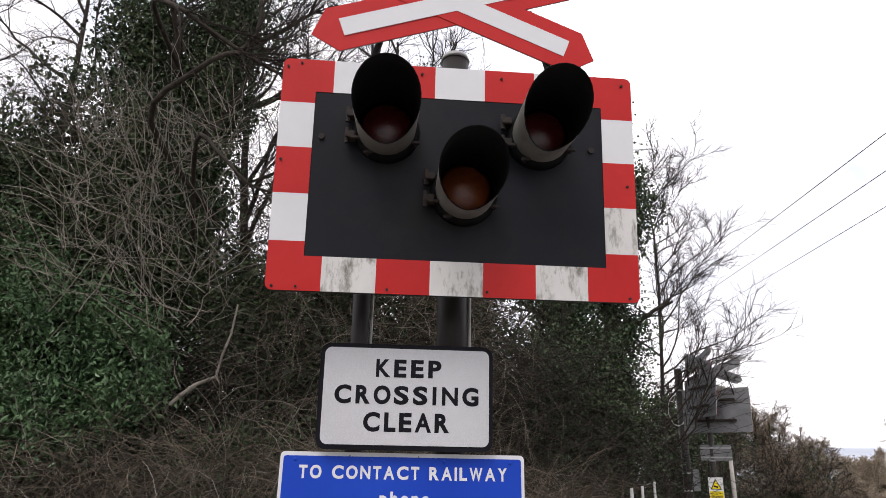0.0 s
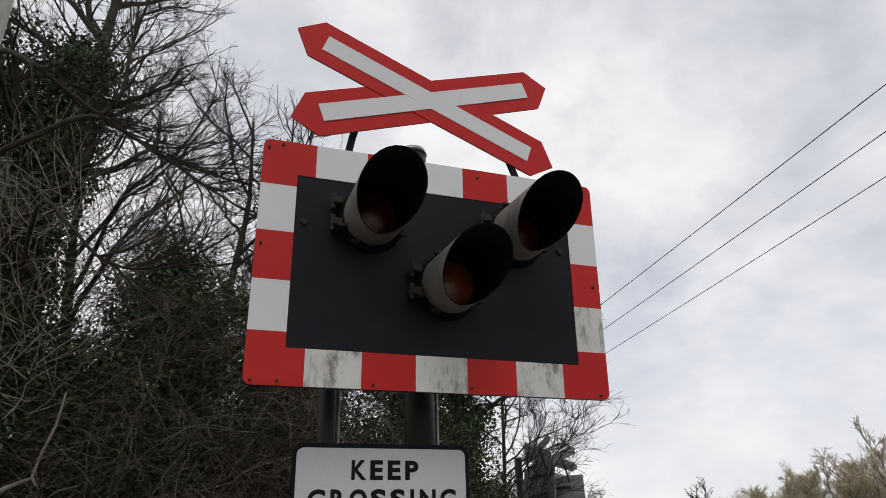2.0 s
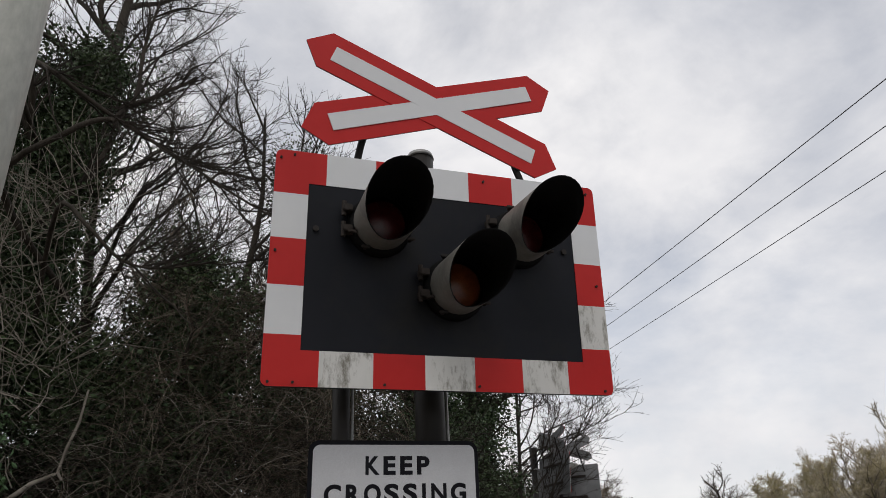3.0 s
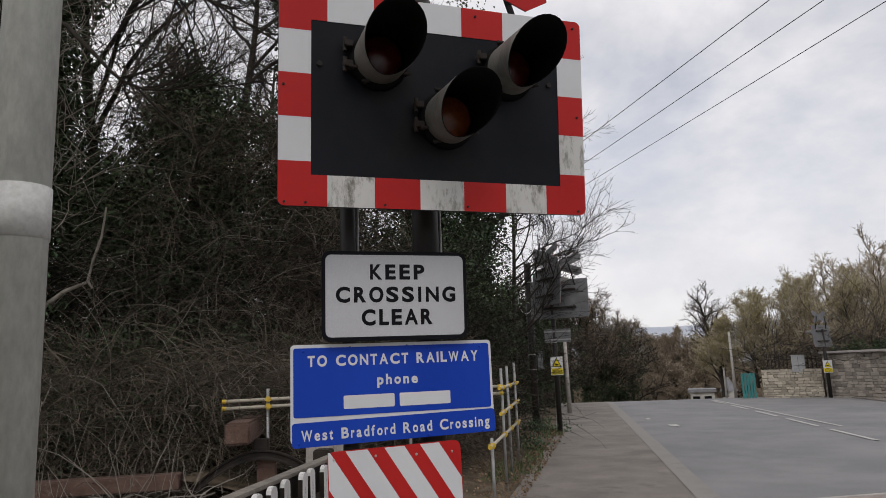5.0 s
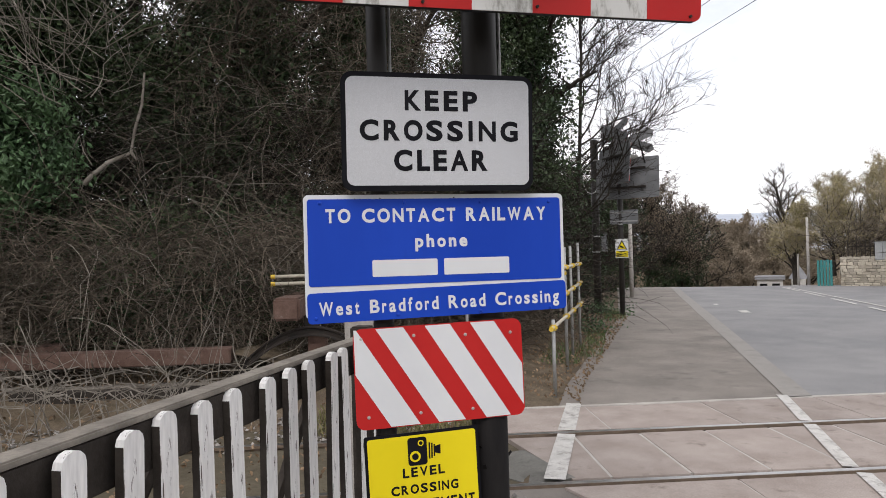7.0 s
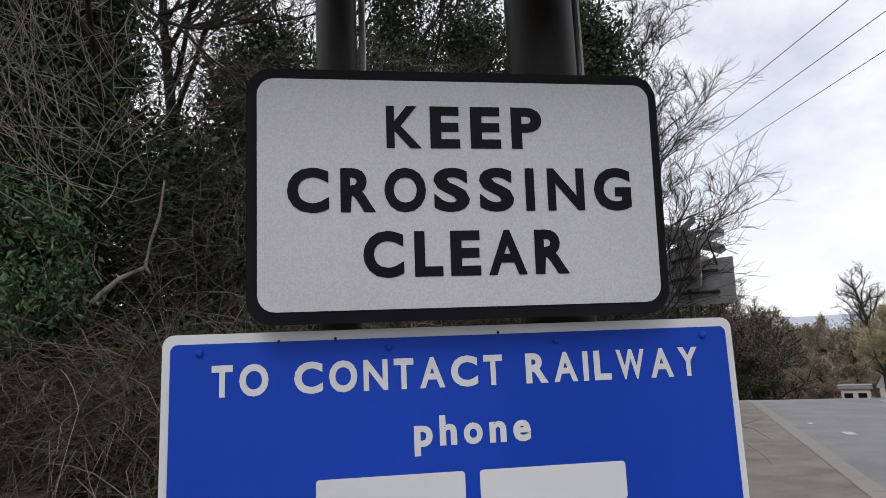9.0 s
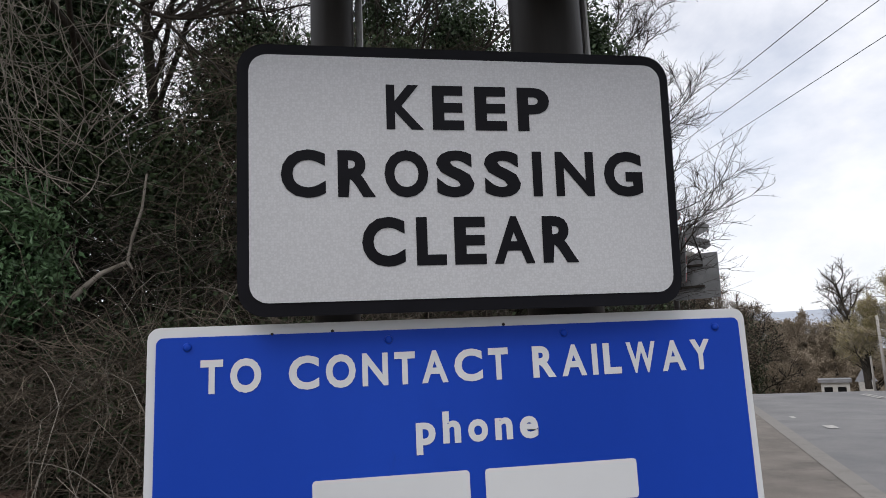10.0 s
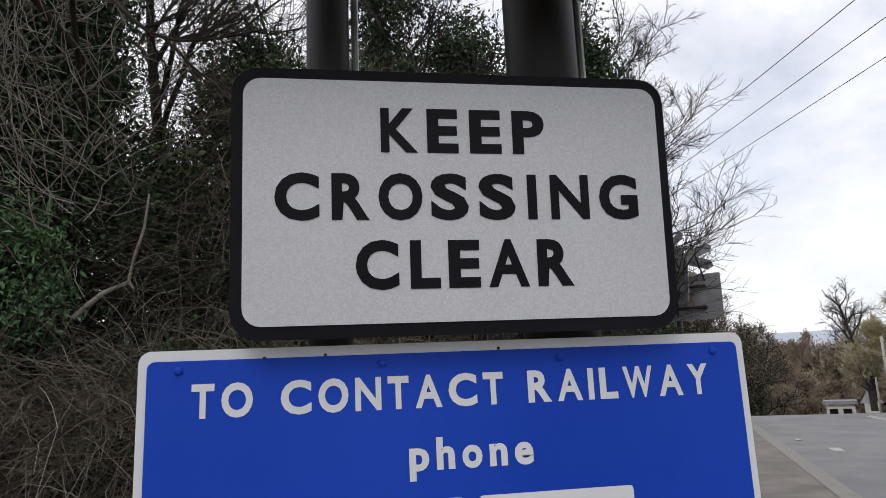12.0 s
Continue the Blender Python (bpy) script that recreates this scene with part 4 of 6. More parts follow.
rng = random.Random(11)
shapes = [picket_mesh(0.085, 1.435, 0.028, k) for k in range(5)]
k = 0
u = 0.985
while u < 4.35:
    ob = new("picket", shapes[k % 5])
    attach(ob, fence)
    ob.matrix_basis = Matrix.Translation(uv(u, -1.935, -0.01 + rng.uniform(-0.008, 0.008))) @ ROAD_M @ Matrix.Rotation(radians(rng.uniform(-0.7, 0.7)), 4, "Y") @ Matrix.Rotation(radians(rng.uniform(-0.7, 0.7)), 4, "X")
    k += 1
    u += 0.2017
part("top_rail", box(0.7, 4.4, 1.965, 2.025, 1.255, 1.415, ROAD_M, 0.006), "oldwood", fence, "dark weathered top rail")
part("rail_cap", box(0.7, 4.42, 1.955, 2.04, 1.415, 1.436, ROAD_M, 0.005), "topwood", fence, "bleached capping")
part("bottom_rail", box(0.7, 4.4, 1.965, 2.025, 0.33, 0.45, ROAD_M, 0.006), "oldwood", fence, "dark weathered bottom rail")
for pu in (0.9, 4.32):
    part("fence_post", box(pu - 0.06, pu + 0.06, 2.05, 2.17, -0.1, 1.46, ROAD_M, 0.01), "oldwood", fence, "square timber post")
for pu, pw in ((1.4, 2.3), (2.6, 3.5)):
    part("brace", tube([uv(pu, -2.06, 0.3), uv(pw, -2.08, 1.2)], 0.03, 6), "oldwood", fence, "slanting timber brace")
part("end_board", box(3.55, 3.75, 1.99, 2.03, 0.0, 0.26, ROAD_M, 0.006), "oldwood", fence)
stub = thing("stone_gatepost", "short pale worn stone post behind the fence", "post", at=uv(4.75, -2.2))
part("block", box(4.62, 4.85, 2.12, 2.36, -0.1, 1.50, ROAD_M, 0.02), "concrete", stub)
part("capstone", box(4.60, 4.87, 2.10, 2.38, 1.50, 1.56, ROAD_M, 0.015), "concrete", stub)

# ---- track to the side: sleepers, ballast, buffer stop, scrap ----
rng = random.Random(21)
track_bed = thing("sleeper_row", "weathered timber sleepers under the rails", "sleepers", at=TRACK_M @ Vector((-6, 6.7, 0)), kind="structure")
for k in range(26):
    tt = 0.1 - 0.68 * k
    part("sleeper", box(tt - 0.13, tt + 0.13, 5.5, 7.95, -0.20, -0.135, TRACK_M @ Matrix.Rotation(radians(rng.uniform(-0.3, 0.3)), 4, "Z"), 0.01), "oldwood", track_bed)


def scatter_stones(name, count, t0, t1, q0, q1, size, mat, label, seed, zf=None):
    r = np.random.RandomState(seed)
    base = np.array([(1, 0, 0), (-1, 0, 0), (0, 1, 0), (0, -1, 0), (0, 0, 1), (0, 0, -1)], float)
    tri = [(0, 2, 4), (2, 1, 4), (1, 3, 4), (3, 0, 4), (2, 0, 5), (1, 2, 5), (3, 1, 5), (0, 3, 5)]
    verts, faces = [], []
    for i in range(count):
        s = size * r.uniform(0.5, 1.3)
        v = base * s * r.uniform(0.6, 1.2, (6, 1)) * np.array([1, 0.85, 0.6])
        a = r.uniform(0, 6.28)
        c, sn = math.cos(a), math.sin(a)
        tq = (r.uniform(t0, t1), r.uniform(q0, q1))
        z = zf(*tq) if zf else -0.04
        p = TRACK_M @ Vector((tq[0], tq[1], z + r.uniform(-0.02, 0.02)))
        n0 = len(verts)
        verts += [(p.x + x * c - y * sn, p.y + x * sn + y * c, p.z + zz) for x, y, zz in v]
        faces += [tuple(n0 + j for j in f) for f in tri]
    return tagged(part_raw(name, verts, faces, mat), label, "ballast", kind="stuff")


scatter_stones("ballast", 5200, -13, 0.45, 4.7, 9.2, 0.036, "ballast", "grey broken stone ballast round the rails", 3, lambda a, b: -0.085 if 6.05 < b < 7.4 else -0.005)
scatter_stones("ballast", 3000, -9, -0.7, 3.3, 5.2, 0.03, "ballast", "loose pale stones between fence and rails", 8, lambda a, b: 0.015)
verge = bmesh.new()
nx_, ny_ = 60, 34
grid = {}
for i in range(nx_ + 1):
    for j in range(ny_ + 1):
        tt, qq = -22 + 22.6 * i / nx_, 1.4 + 10.6 * j / ny_
        p = TRACK_M @ Vector((tt, qq, 0))
        w = p.dot(ROAD_SIDE)
        lim = -1.33
        if w > lim:
            p = p - ROAD_SIDE * (w - lim)
        h = -0.02 + 0.05 * noise.noise(p * 1.3) + 0.02 * noise.noise(p * 5)
        if qq < 4.8:
            h += 0.02
        if qq > 8.6:
            h += 0.30 * min(1, (qq - 8.6) / 1.6) + 0.1 * noise.noise(p * 0.9) * min(1, (qq - 8.6))
        if 5.4 < qq < 8.0:
            h -= 0.10
        h = h * min(1, max(0.0, (lim - w) / 0.4)) + 0.0
        grid[i, j] = verge.verts.new((p.x, p.y, h - 0.006))
for i in range(nx_):
    for j in range(ny_):
        q4 = (grid[i, j], grid[i + 1, j], grid[i + 1, j + 1], grid[i, j + 1])
        verge.faces.new(q4)
tagged(part("verge", verge, "dirt", None, "", True), "brown earth and leaf litter beside the railway", "verge", kind="structure")
dirt2 = bmesh.new()
grid = {}
for i in range(41):
    for j in range(13):
        uu, f = 8.6 + 24 * i / 40, j / 12
        v1 = foot_left(uu) + 0.04
        vv = v1 - 4.5 * f
        p = uv(uu, vv)
        grid[i, j] = dirt2.verts.new((p.x, p.y, -0.025 + min(1, f * 4) * (0.13 + 0.10 * noise.noise(p * 0.8)) + 0.9 * max(0, f - 0.3) ** 1.5))
for i in range(40):
    for j in range(12):
        dirt2.faces.new((grid[i, j], grid[i + 1, j], grid[i + 1, j + 1], grid[i, j + 1]))
tagged(part("verge", dirt2, "dirt", None, "", True), "earth bank with dead leaves beside the far footway", "verge", kind="structure")

# buffer stop made of bent rails with a rotten timber beam
buf = thing("buffer_stop", "old buffer stop of bent rusty rails with a rotten timber beam", "buffer stop", at=(-0.1, 10.0, 0))


def bent_rail(q, t0):
    pts = []
    for i in range(25):
        f = i / 24
        x = -1.15 + 2.2 * f
        z = 0.98 - 0.66 * abs((f - 0.52) * 2) ** 1.9
        pts.append((TRACK_M @ Vector((t0 + x, q, z))))
    bm = bmesh.new()
    prev = None
    for p in pts:
        ring = [bm.verts.new(p + ACROSS * a + Vector((0, 0, b))) for a, b in ((-0.05, 0.0), (0.05, 0.0), (0.05, -0.02), (0.015, -0.035), (0.015, -0.09), (0.035, -0.11), (0.035, -0.13), (-0.035, -0.13), (-0.035, -0.11), (-0.015, -0.09), (-0.015, -0.035), (-0.05, -0.02))]
        if prev:
            for k in range(12):
                bm.faces.new((prev[k], prev[(k + 1) % 12], ring[(k + 1) % 12], ring[k]))
        else:
            bm.faces.new(ring[::-1])
        prev = ring
    bm.faces.new(prev)
    return bm


BT = -1.72
part("bent_rail", bent_rail(9.75, BT), "rust", buf, "bent rusty rail")
part("bent_rail", bent_rail(11.25, BT - 0.15), "rust", buf, "bent rusty rail")
part("beam", box(BT - 0.44, BT - 0.10, 9.45, 11.6, 1.08, 1.38, TRACK_M, 0.03), "redtimber", buf, "split and rotten timber beam")
part("upright", box(BT - 0.06, BT + 0.20, 9.85, 10.0, 0.0, 0.85, TRACK_M, 0.01), "redtimber", buf, "rust-red upright plate")
part("upright", box(BT - 0.10, BT + 0.10, 9.8, 9.95, 0.85, 1.12, TRACK_M, 0.01), "rust", buf)

pile = thing("timber_pile", "stack of old weathered sleepers and boards", "timber", at=(-3.2, 10.4, 0))
for x0, x1, y0, y1, z0, z1, mt in ((-3.9, -0.9, 0.1, 0.36, 0.20, 0.40, "redtimber"), (-3.6, -1.2, -0.25, 0.02, 0.10, 0.34, "oldwood"), (-3.7, -1.0, -0.02, 0.22, 0.42, 0.50, "topwood"), (-5.6, -3.3, 0.5, 0.8, 0.34, 0.55, "redtimber"), (-2.6, -0.6, 0.75, 0.95, 0.45, 0.56, "oldwood")):
    part("timber", box(x0 - 1.9, x1 - 1.9, 9.7 + y0, 9.7 + y1, z0, z1, TRACK_M @ Matrix.Rotation(radians(rng.uniform(-2, 2)), 4, "X"), 0.012), mt, pile)


# ---- scaffold tube barriers ----
def barrier(posts, rails, label):
    b = thing("tube_barrier", label, "barrier", at=posts[0][0])
    for p, top in posts:
        part("upright_tube", tube([(p[0], p[1], -0.1), (p[0], p[1], top)], 0.0242, 12), "galv", b, "grey upright tube", True)
    for a, c in rails:
        part("rail_tube", tube([a, c], 0.0242, 12), "scaff", b, "cream painted rail tube", True)
        d = (Vector(c) - Vector(a))
        for f in (0.0, 1.0):
            e = Vector(a) + d * f
            part("end_cap", tube([e - d.normalized() * 0.03, e + d.normalized() * 0.03], 0.031, 10), "clamp", b, "yellow end cap")
        for p, top in posts:
            f = (Vector((p[0], p[1], 0)) - Vector((a[0], a[1], 0))).dot(Vector((d.x, d.y, 0))) / max(1e-6, d.x * d.x + d.y * d.y)
            if -0.02 < f < 1.02:
                e = Vector(a) + d * f
                if top > e.z - 0.1:
                    part("clamp", box(e.x - 0.045, e.x + 0.045, e.y - 0.045, e.y + 0.045, e.z - 0.04, e.z + 0.04, None, 0.018), "clamp", b, "yellow tube clamp")
    return b


PA, PB, PC, PD = (2.97, 8.95), (3.80, 10.5), (4.35, 11.55), (5.0, 12.7)
barrier([(PA, 1.0), (PB, 1.95), (PC, 1.98), (PD, 2.05)],
        [((PA[0] - 0.1, PA[1] - 0.19, 0.90), (PD[0] + 0.3, PD[1] + 0.55, 0.86)), ((PB[0] - 0.2, PB[1] - 0.4, 1.24), (PD[0] + 0.3, PD[1] + 0.55, 1.27)), ((PB[0] - 0.2, PB[1] - 0.4, 1.64), (PD[0] + 0.3, PD[1] + 0.55, 1.64))],
        "cream scaffold tube handrail with yellow clamps beside the footway")
barrier([((0.02, 10.42), 1.80), ((2.2, 10.46), 1.8)], [((-0.60, 10.38, 1.645), (3.75, 10.46, 1.66)), ((-0.60, 10.33, 1.545), (3.75, 10.41, 1.55))], "cream scaffold tube barrier with yellow clamps across the siding")

# ---- signals on the far side ----
FP = Vector((8.80, 18.33, 0))
post = thing("signal_post", "black steel signal post with a cable clip", "post", at=FP)
part("pole", tube([FP + Vector((0, 0, -0.1)), FP + Vector((0.02, 0.0, 4.3))], 0.075, 16), "post_up", post, "", True)
for z in (2.95, 2.62):
    part("strap", tube([FP + Vector((0, 0, z - 0.02)), FP + Vector((0, 0, z + 0.02))], 0.084, 16), "galv", post, "pale steel strap")
BP = Vector((8.32, 18.9, 0))
post = thing("signal_post", "tall black steel post with pale straps and a cable loop", "post", at=BP)
part("pole", tube([BP + Vector((0, 0, -0.1)), BP + Vector((0.02, 0, 5.1))], 0.11, 16), "post_up", post, "", True)
for z in (1.85, 2.3, 4.5):
    part("strap", tube([BP + Vector((0, 0, z - 0.02)), BP + Vector((0, 0, z + 0.02))], 0.119, 16), "galv", post, "pale steel strap")
part("cable_loop", tube([BP + Vector((-0.25 * math.sin(a) - 0.15, -0.1, 3.95 + 0.42 * math.cos(a))) for a in [i * 0.45 for i in range(12)]], 0.016, 6), "palecable", post, "pale looping cable")
part("small_plate", box(BP.x + 0.15, BP.x + 0.33, BP.y - 0.05, BP.y - 0.03, 1.85, 2.4), "grey_plate", post, "grey plate on straps")


def far_signal(x, y, zshift, yaw, label, scale=1.0):
    m = Matrix.Translation((x, y, zshift)) @ Matrix.Rotation(radians(yaw), 4, "Z") @ Matrix.Scale(scale, 4) @ Matrix.Translation((-0.42, -2.98, 0))
    return flashing_signal(m, label, True, False, at=(x, y, zshift + 2.75))


far_signal(8.95, 18.12, 0.34, 140, "grey back of a signal board and crossbuck, facing the other way", 1.08)
far_signal(8.42, 17.95, 0.92, 94, "signal board turned edge-on with a crossbuck above")
plate = thing("sign_plate", "blue-grey back of a small sign plate on the post", "sign", at=(8.88, 18.2, 2.6))
pm = Matrix.Translation((8.85, 18.24, 0)) @ Matrix.Rotation(radians(-27), 4, "Z")
part("plate", prism(rrect(-0.36, 0.42, 2.62, 3.02, 0.03), 0.0, 0.006, pm), "grey_plate", plate, "grey sign back")
for z in (2.70, 2.94):
    part("channel", box(-0.36, 0.42, -0.02, 0.0, z - 0.02, z + 0.02, pm), "galv", plate)


def warning_notice(m, label):
    w = thing("warning_notice", label, "sign", at=m @ Vector((0, 0, 1.65)))
    part("plate", prism([(-0.18, 1.66), (0.18, 1.66), (0.18, 2.2), (-0.18, 2.2)], 0.0, 0.004, m), "white", w, "white plate")
    part("yellow_panel", prism([(-0.165, 1.68), (0.165, 1.68), (0.165, 1.86), (-0.165, 1.86)], -0.003, 0.001, m), "yellow", w, "yellow caption panel")
    part("black_triangle", prism([(-0.14, 1.90), (0.14, 1.90), (0, 2.17)], -0.003, 0.001, m), "black", w, "black-edged triangle")
    part("yellow_triangle", prism([(-0.105, 1.92), (0.105, 1.92), (0, 2.125)], -0.005, -0.001, m), "yellow", w, "yellow triangle")
    part("camera_symbol", prism(turn([(-0.06, 1.95), (0.05, 1.95), (0.05, 1.99), (-0.06, 1.99)], 0, 1.97, -18), -0.007, -0.003, m), "black", w, "small black camera shape")
    part("caption_bar", prism([(-0.09, 1.83), (0.09, 1.83), (0.09, 1.85), (-0.09, 1.85)], -0.005, -0.001, m), "black", w, "unreadable caption bar")
    for z in (1.79, 1.76, 1.73, 1.70):
        part("caption_bar", prism([(-0.14, z), (0.14, z), (0.14, z + 0.012), (-0.14, z + 0.012)], -0.005, -0.001, m), "oldwood", w)
    return w


warning_notice(Matrix.Translation((8.78, 18.22, 0)) @ Matrix.Rotation(radians(-27), 4, "Z"), "yellow and white camera warning notice on the black post")

RP = Vector((25.3, 24.2, 0.05))
post = thing("signal_post", "black steel signal post below the stone wall", "post", at=RP)
part("pole", tube([RP + Vector((0, 0, -0.1)), RP + Vector((0, 0, 3.0))], 0.08, 14), "post_up", post, "", True)
part("pole", tube([RP + Vector((0.35, -0.4, -0.1)), RP + Vector((0.35, -0.4, 2.2))], 0.06, 14), "post_up", post, "", True)
warning_notice(Matrix.Translation((25.2, 24.05, -0.55)) @ Matrix.Rotation(radians(-43), 4, "Z"), "yellow and white camera warning notice on a far post")
far_signal(25.2, 24.1, -0.30, 195, "dark signal board on a post before the stone wall", 0.92)
cab = thing("equipment_cabinet", "pale grey equipment cabinet on the stone wall", "cabinet", at=(25.0, 25.6, 1.2))
cm = Matrix.Translation((25.0, 25.5, 0)) @ Matrix.Rotation(radians(-45), 4, "Z")
part("body", box(-0.28, 0.28, -0.2, 0.2, 1.15, 1.9, cm, 0.02), "cabinet", cab)
part("lid", box(-0.31, 0.31, -0.23, 0.23, 1.9, 1.94, cm, 0.01), "cabinet", cab)
part("door_seam", box(-0.005, 0.005, -0.204, -0.198, 1.2, 1.85, cm), "hood_in", cab)


# ---- stone walls ----
def rubble_wall(name, p0, p1, height, thick, mat, label, stone, seed, z0=-0.1, pieces=False):
    """A coursed wall of separate stones with recessed mortar; the courses are uneven."""
    p0, p1 = Vector((*p0, 0)), Vector((*p1, 0))
    d = (p1 - p0).normalized()
    n = Vector((d.y, -d.x, 0))
    length = (p1 - p0).length
    w = thing(name, label, "wall", at=p0, kind="structure")
    core = Matrix(((d.x, n.x, 0, p0.x), (d.y, n.y, 0, p0.y), (0, 0, 1, 0), (0, 0, 0, 1)))
    part("core", box(0, length, -thick, -0.03, z0, height - 0.03, core), "mortar", w)
    r = random.Random(seed)
    verts, faces = [], []
    z = z0
    while z < height - 0.02:
        h = min(r.uniform(0.7, 1.25) * stone * 0.6, height - z)
        x = -r.uniform(0, stone)
        while x < length:
            l = r.uniform(0.6, 1.7) * stone
            a, b = max(x, 0) + 0.008, min(x + l, length) - 0.008
            if b - a > 0.05:
                g = 0.012
                y = r.uniform(-0.008, 0.02)
                jt = stone * 0.07
                c = [(qx + r.uniform(-jt, jt), qz + r.uniform(-jt, jt)) for qx, qz in ((a, z + 0.006), (b, z + 0.006), (b, z + h - 0.006), (a, z + h - 0.006))]
                i0 = 0 if pieces else len(verts)
                back = [core @ Vector((cx, -0.06, cz)) for cx, cz in c]
                mid = [core @ Vector((cx, y - 0.012, cz)) for cx, cz in c]
                mx, mz = (a + b) / 2, z + h / 2
                top = [core @ Vector((cx + (g if cx < mx else -g), y, cz + (g if cz < mz else -g))) for cx, cz in c]
                vs = [tuple(v) for v in back + mid + top]
                fs = [(8, 9, 10, 11)] + [(k, (k + 1) % 4, 4 + (k + 1) % 4, 4 + k) for k in range(4)] + [(4 + k, 4 + (k + 1) % 4, 8 + (k + 1) % 4, 8 + k) for k in range(4)]
                if pieces:
                    part_raw("stone", vs, fs, mat, w)
                else:
                    verts += vs
                    faces += [tuple(i0 + q for q in f) for f in fs]
            x += l
        z += h
    if not pieces:
        tagged(part_raw("stonework", verts, faces, mat, w), kind="stuff")
    return w


rubble_wall("wall_far", (23.95, 26.75), (25.4, 24.6), 1.30, 0.5, "stone_far", "pale coursed rubble wall beside the road", 0.22, 5)
rubble_wall("wall_far", (25.5, 24.6), (25.5, 8.0), 1.95, 0.5, "stone_dark", "dark rubble retaining wall beside the road", 0.25, 6)
tagged(part("coping", box(25.3, 26.0, 8, 24.6, 1.95, 2.05, None, 0.02), "concrete"), "pale coping stones on the dark wall", "coping", kind="structure")
rubble_wall("wall_back", (-16.0, 13.9), (-7.0, 12.82), 2.25, 0.6, "stone", "mossy coursed stone retaining wall under ivy", 0.42, 7)
rubble_wall("wall_back", (-7.0, 12.82), (1.9, 11.75), 2.25, 0.6, "stone", "mossy coursed stone retaining wall behind the track", 0.46, 9, pieces=True)

# metal railing on the pale wall
rl = thing("spiked_railing", "rusty spiked railing on the pale wall", "railing", at=(24.0, 26.4, 1.3))
for k in range(13):
    f = k / 12
    p = Vector((24.0 + 1.2 * f, 26.4 - 1.7 * f, 1.2))
    part("bar", tube([p + Vector((0.25, 0.2, 0)), p + Vector((0.25, 0.2, 0.75)), p + Vector((0.25, 0.2, 0.85))], [0.02, 0.02, 0.002], 5), "rust", rl)
part("cross_bar", tube([(24.25, 26.6, 1.75), (25.45, 24.9, 1.75)], 0.02, 5), "rust", rl)
tp = thing("fence_panel", "teal metal fence panel at the roadside", "fence", at=(22.6, 28.2, 0))
tm = Matrix.Translation((23.6, 27.3, 0)) @ Matrix.Rotation(radians(-50), 4, "Z")
for k in range(5):
    part("pale", box(-0.30 + 0.13 * k, -0.20 + 0.13 * k, 0, 0.03, -0.1, 1.15 + 0.03 * (k % 2), tm, 0.004), "teal", tp)
part("rail", box(-0.30, 0.33, 0.03, 0.06, 0.85, 0.92, tm), "teal", tp)


def pole(x, y, z0, h, r, label, mat="galv"):
    p = thing("utility_pole", label, "pole", at=(x, y, z0))
    part("shaft", tube([(x, y, z0), (x, y, z0 + h)], [r, r * 0.75], 10), mat, p, "", True)
    return p


pole(25.6, 30.6, -0.4, 3.7, 0.08, "slim pale roadside pole", "concrete")
pole(26.0, 31.8, -0.5, 1.9, 0.06, "short pale roadside pole", "concrete")
pole(12.72, 25.1, 0.0, 2.9, 0.09, "pale post by the footway", "concrete")
# street lamp arm seen over the far signals
lamp = thing("street_lamp", "slim street lamp with a short arm", "street lamp", at=(15.5, 33, 0))
part("shaft", tube([(15.2, 33.5, -0.5), (15.2, 33.5, 7.2)], [0.08, 0.05], 10), "galv", lamp, "", True)
part("arm", tube([(15.2, 33.5, 7.2), (15.7, 33.1, 7.6), (16.9, 32.2, 7.9)], 0.035, 8), "galv", lamp, "", True)
part("head", box(16.8, 17.5, 31.8, 32.15, 7.85, 7.98, None, 0.03), "cabinet", lamp, "flat lamp head")

# small house and shed beyond the crest
hs = thing("house", "small low pale building beyond the crest", "house", at=(44, 56, -3))
hm = Matrix.Translation((44.5, 57.5, -5.2)) @ Matrix.Rotation(radians(-38), 4, "Z")
part("wall", box(-1.1, 1.1, -1.2, 1.2, 0, 3.9, hm), "render", hs)
part("roof", join(box(-1.3, 1.3, -1.4, 1.4, 3.9, 4.2, hm)), "roof", hs, "flat pale roof")
for wx in (-0.55, 0.5):
    wnd = part("window", box(wx - 0.4, wx + 0.4, -1.23, -1.19, 2.9, 3.6, hm), "render", hs)
    part("pane", box(wx - 0.33, wx + 0.33, -1.245, -1.225, 2.97, 3.53, hm), "hood_in", wnd, "dark pane")
hs = thing("house", "small grey-roofed hut beyond the crest", "house", at=(49, 58, -3))
hm = Matrix.Translation((47.7, 57.5, -4.6)) @ Matrix.Rotation(radians(-38), 4, "Z")
part("wall", box(-0.6, 0.6, -0.6, 0.6, 0, 3.2, hm), "render", hs)
part("roof", tube([(0, 0, 3.2), (0, 0, 4.6)], [0.9, 0.05], 4, hm), "roof", hs, "pointed grey roof")

# ---- overhead wires ----
for x0 in (21.6, 24.2, 27.3):
    wire = thing("overhead_wire", "thin dark overhead wire across the sky", "wire", at=(x0, 0, 18.0), group="overhead wires")
    pts = []
    for i in range(41):
        y = -70 + 240 * i / 40
        pts.append((x0 + 0.065 * y, y, 18.05 + 0.5 * ((y - 40) / 100) ** 2))
    part("strand", tube(pts, 0.022, 5), "cable", wire)


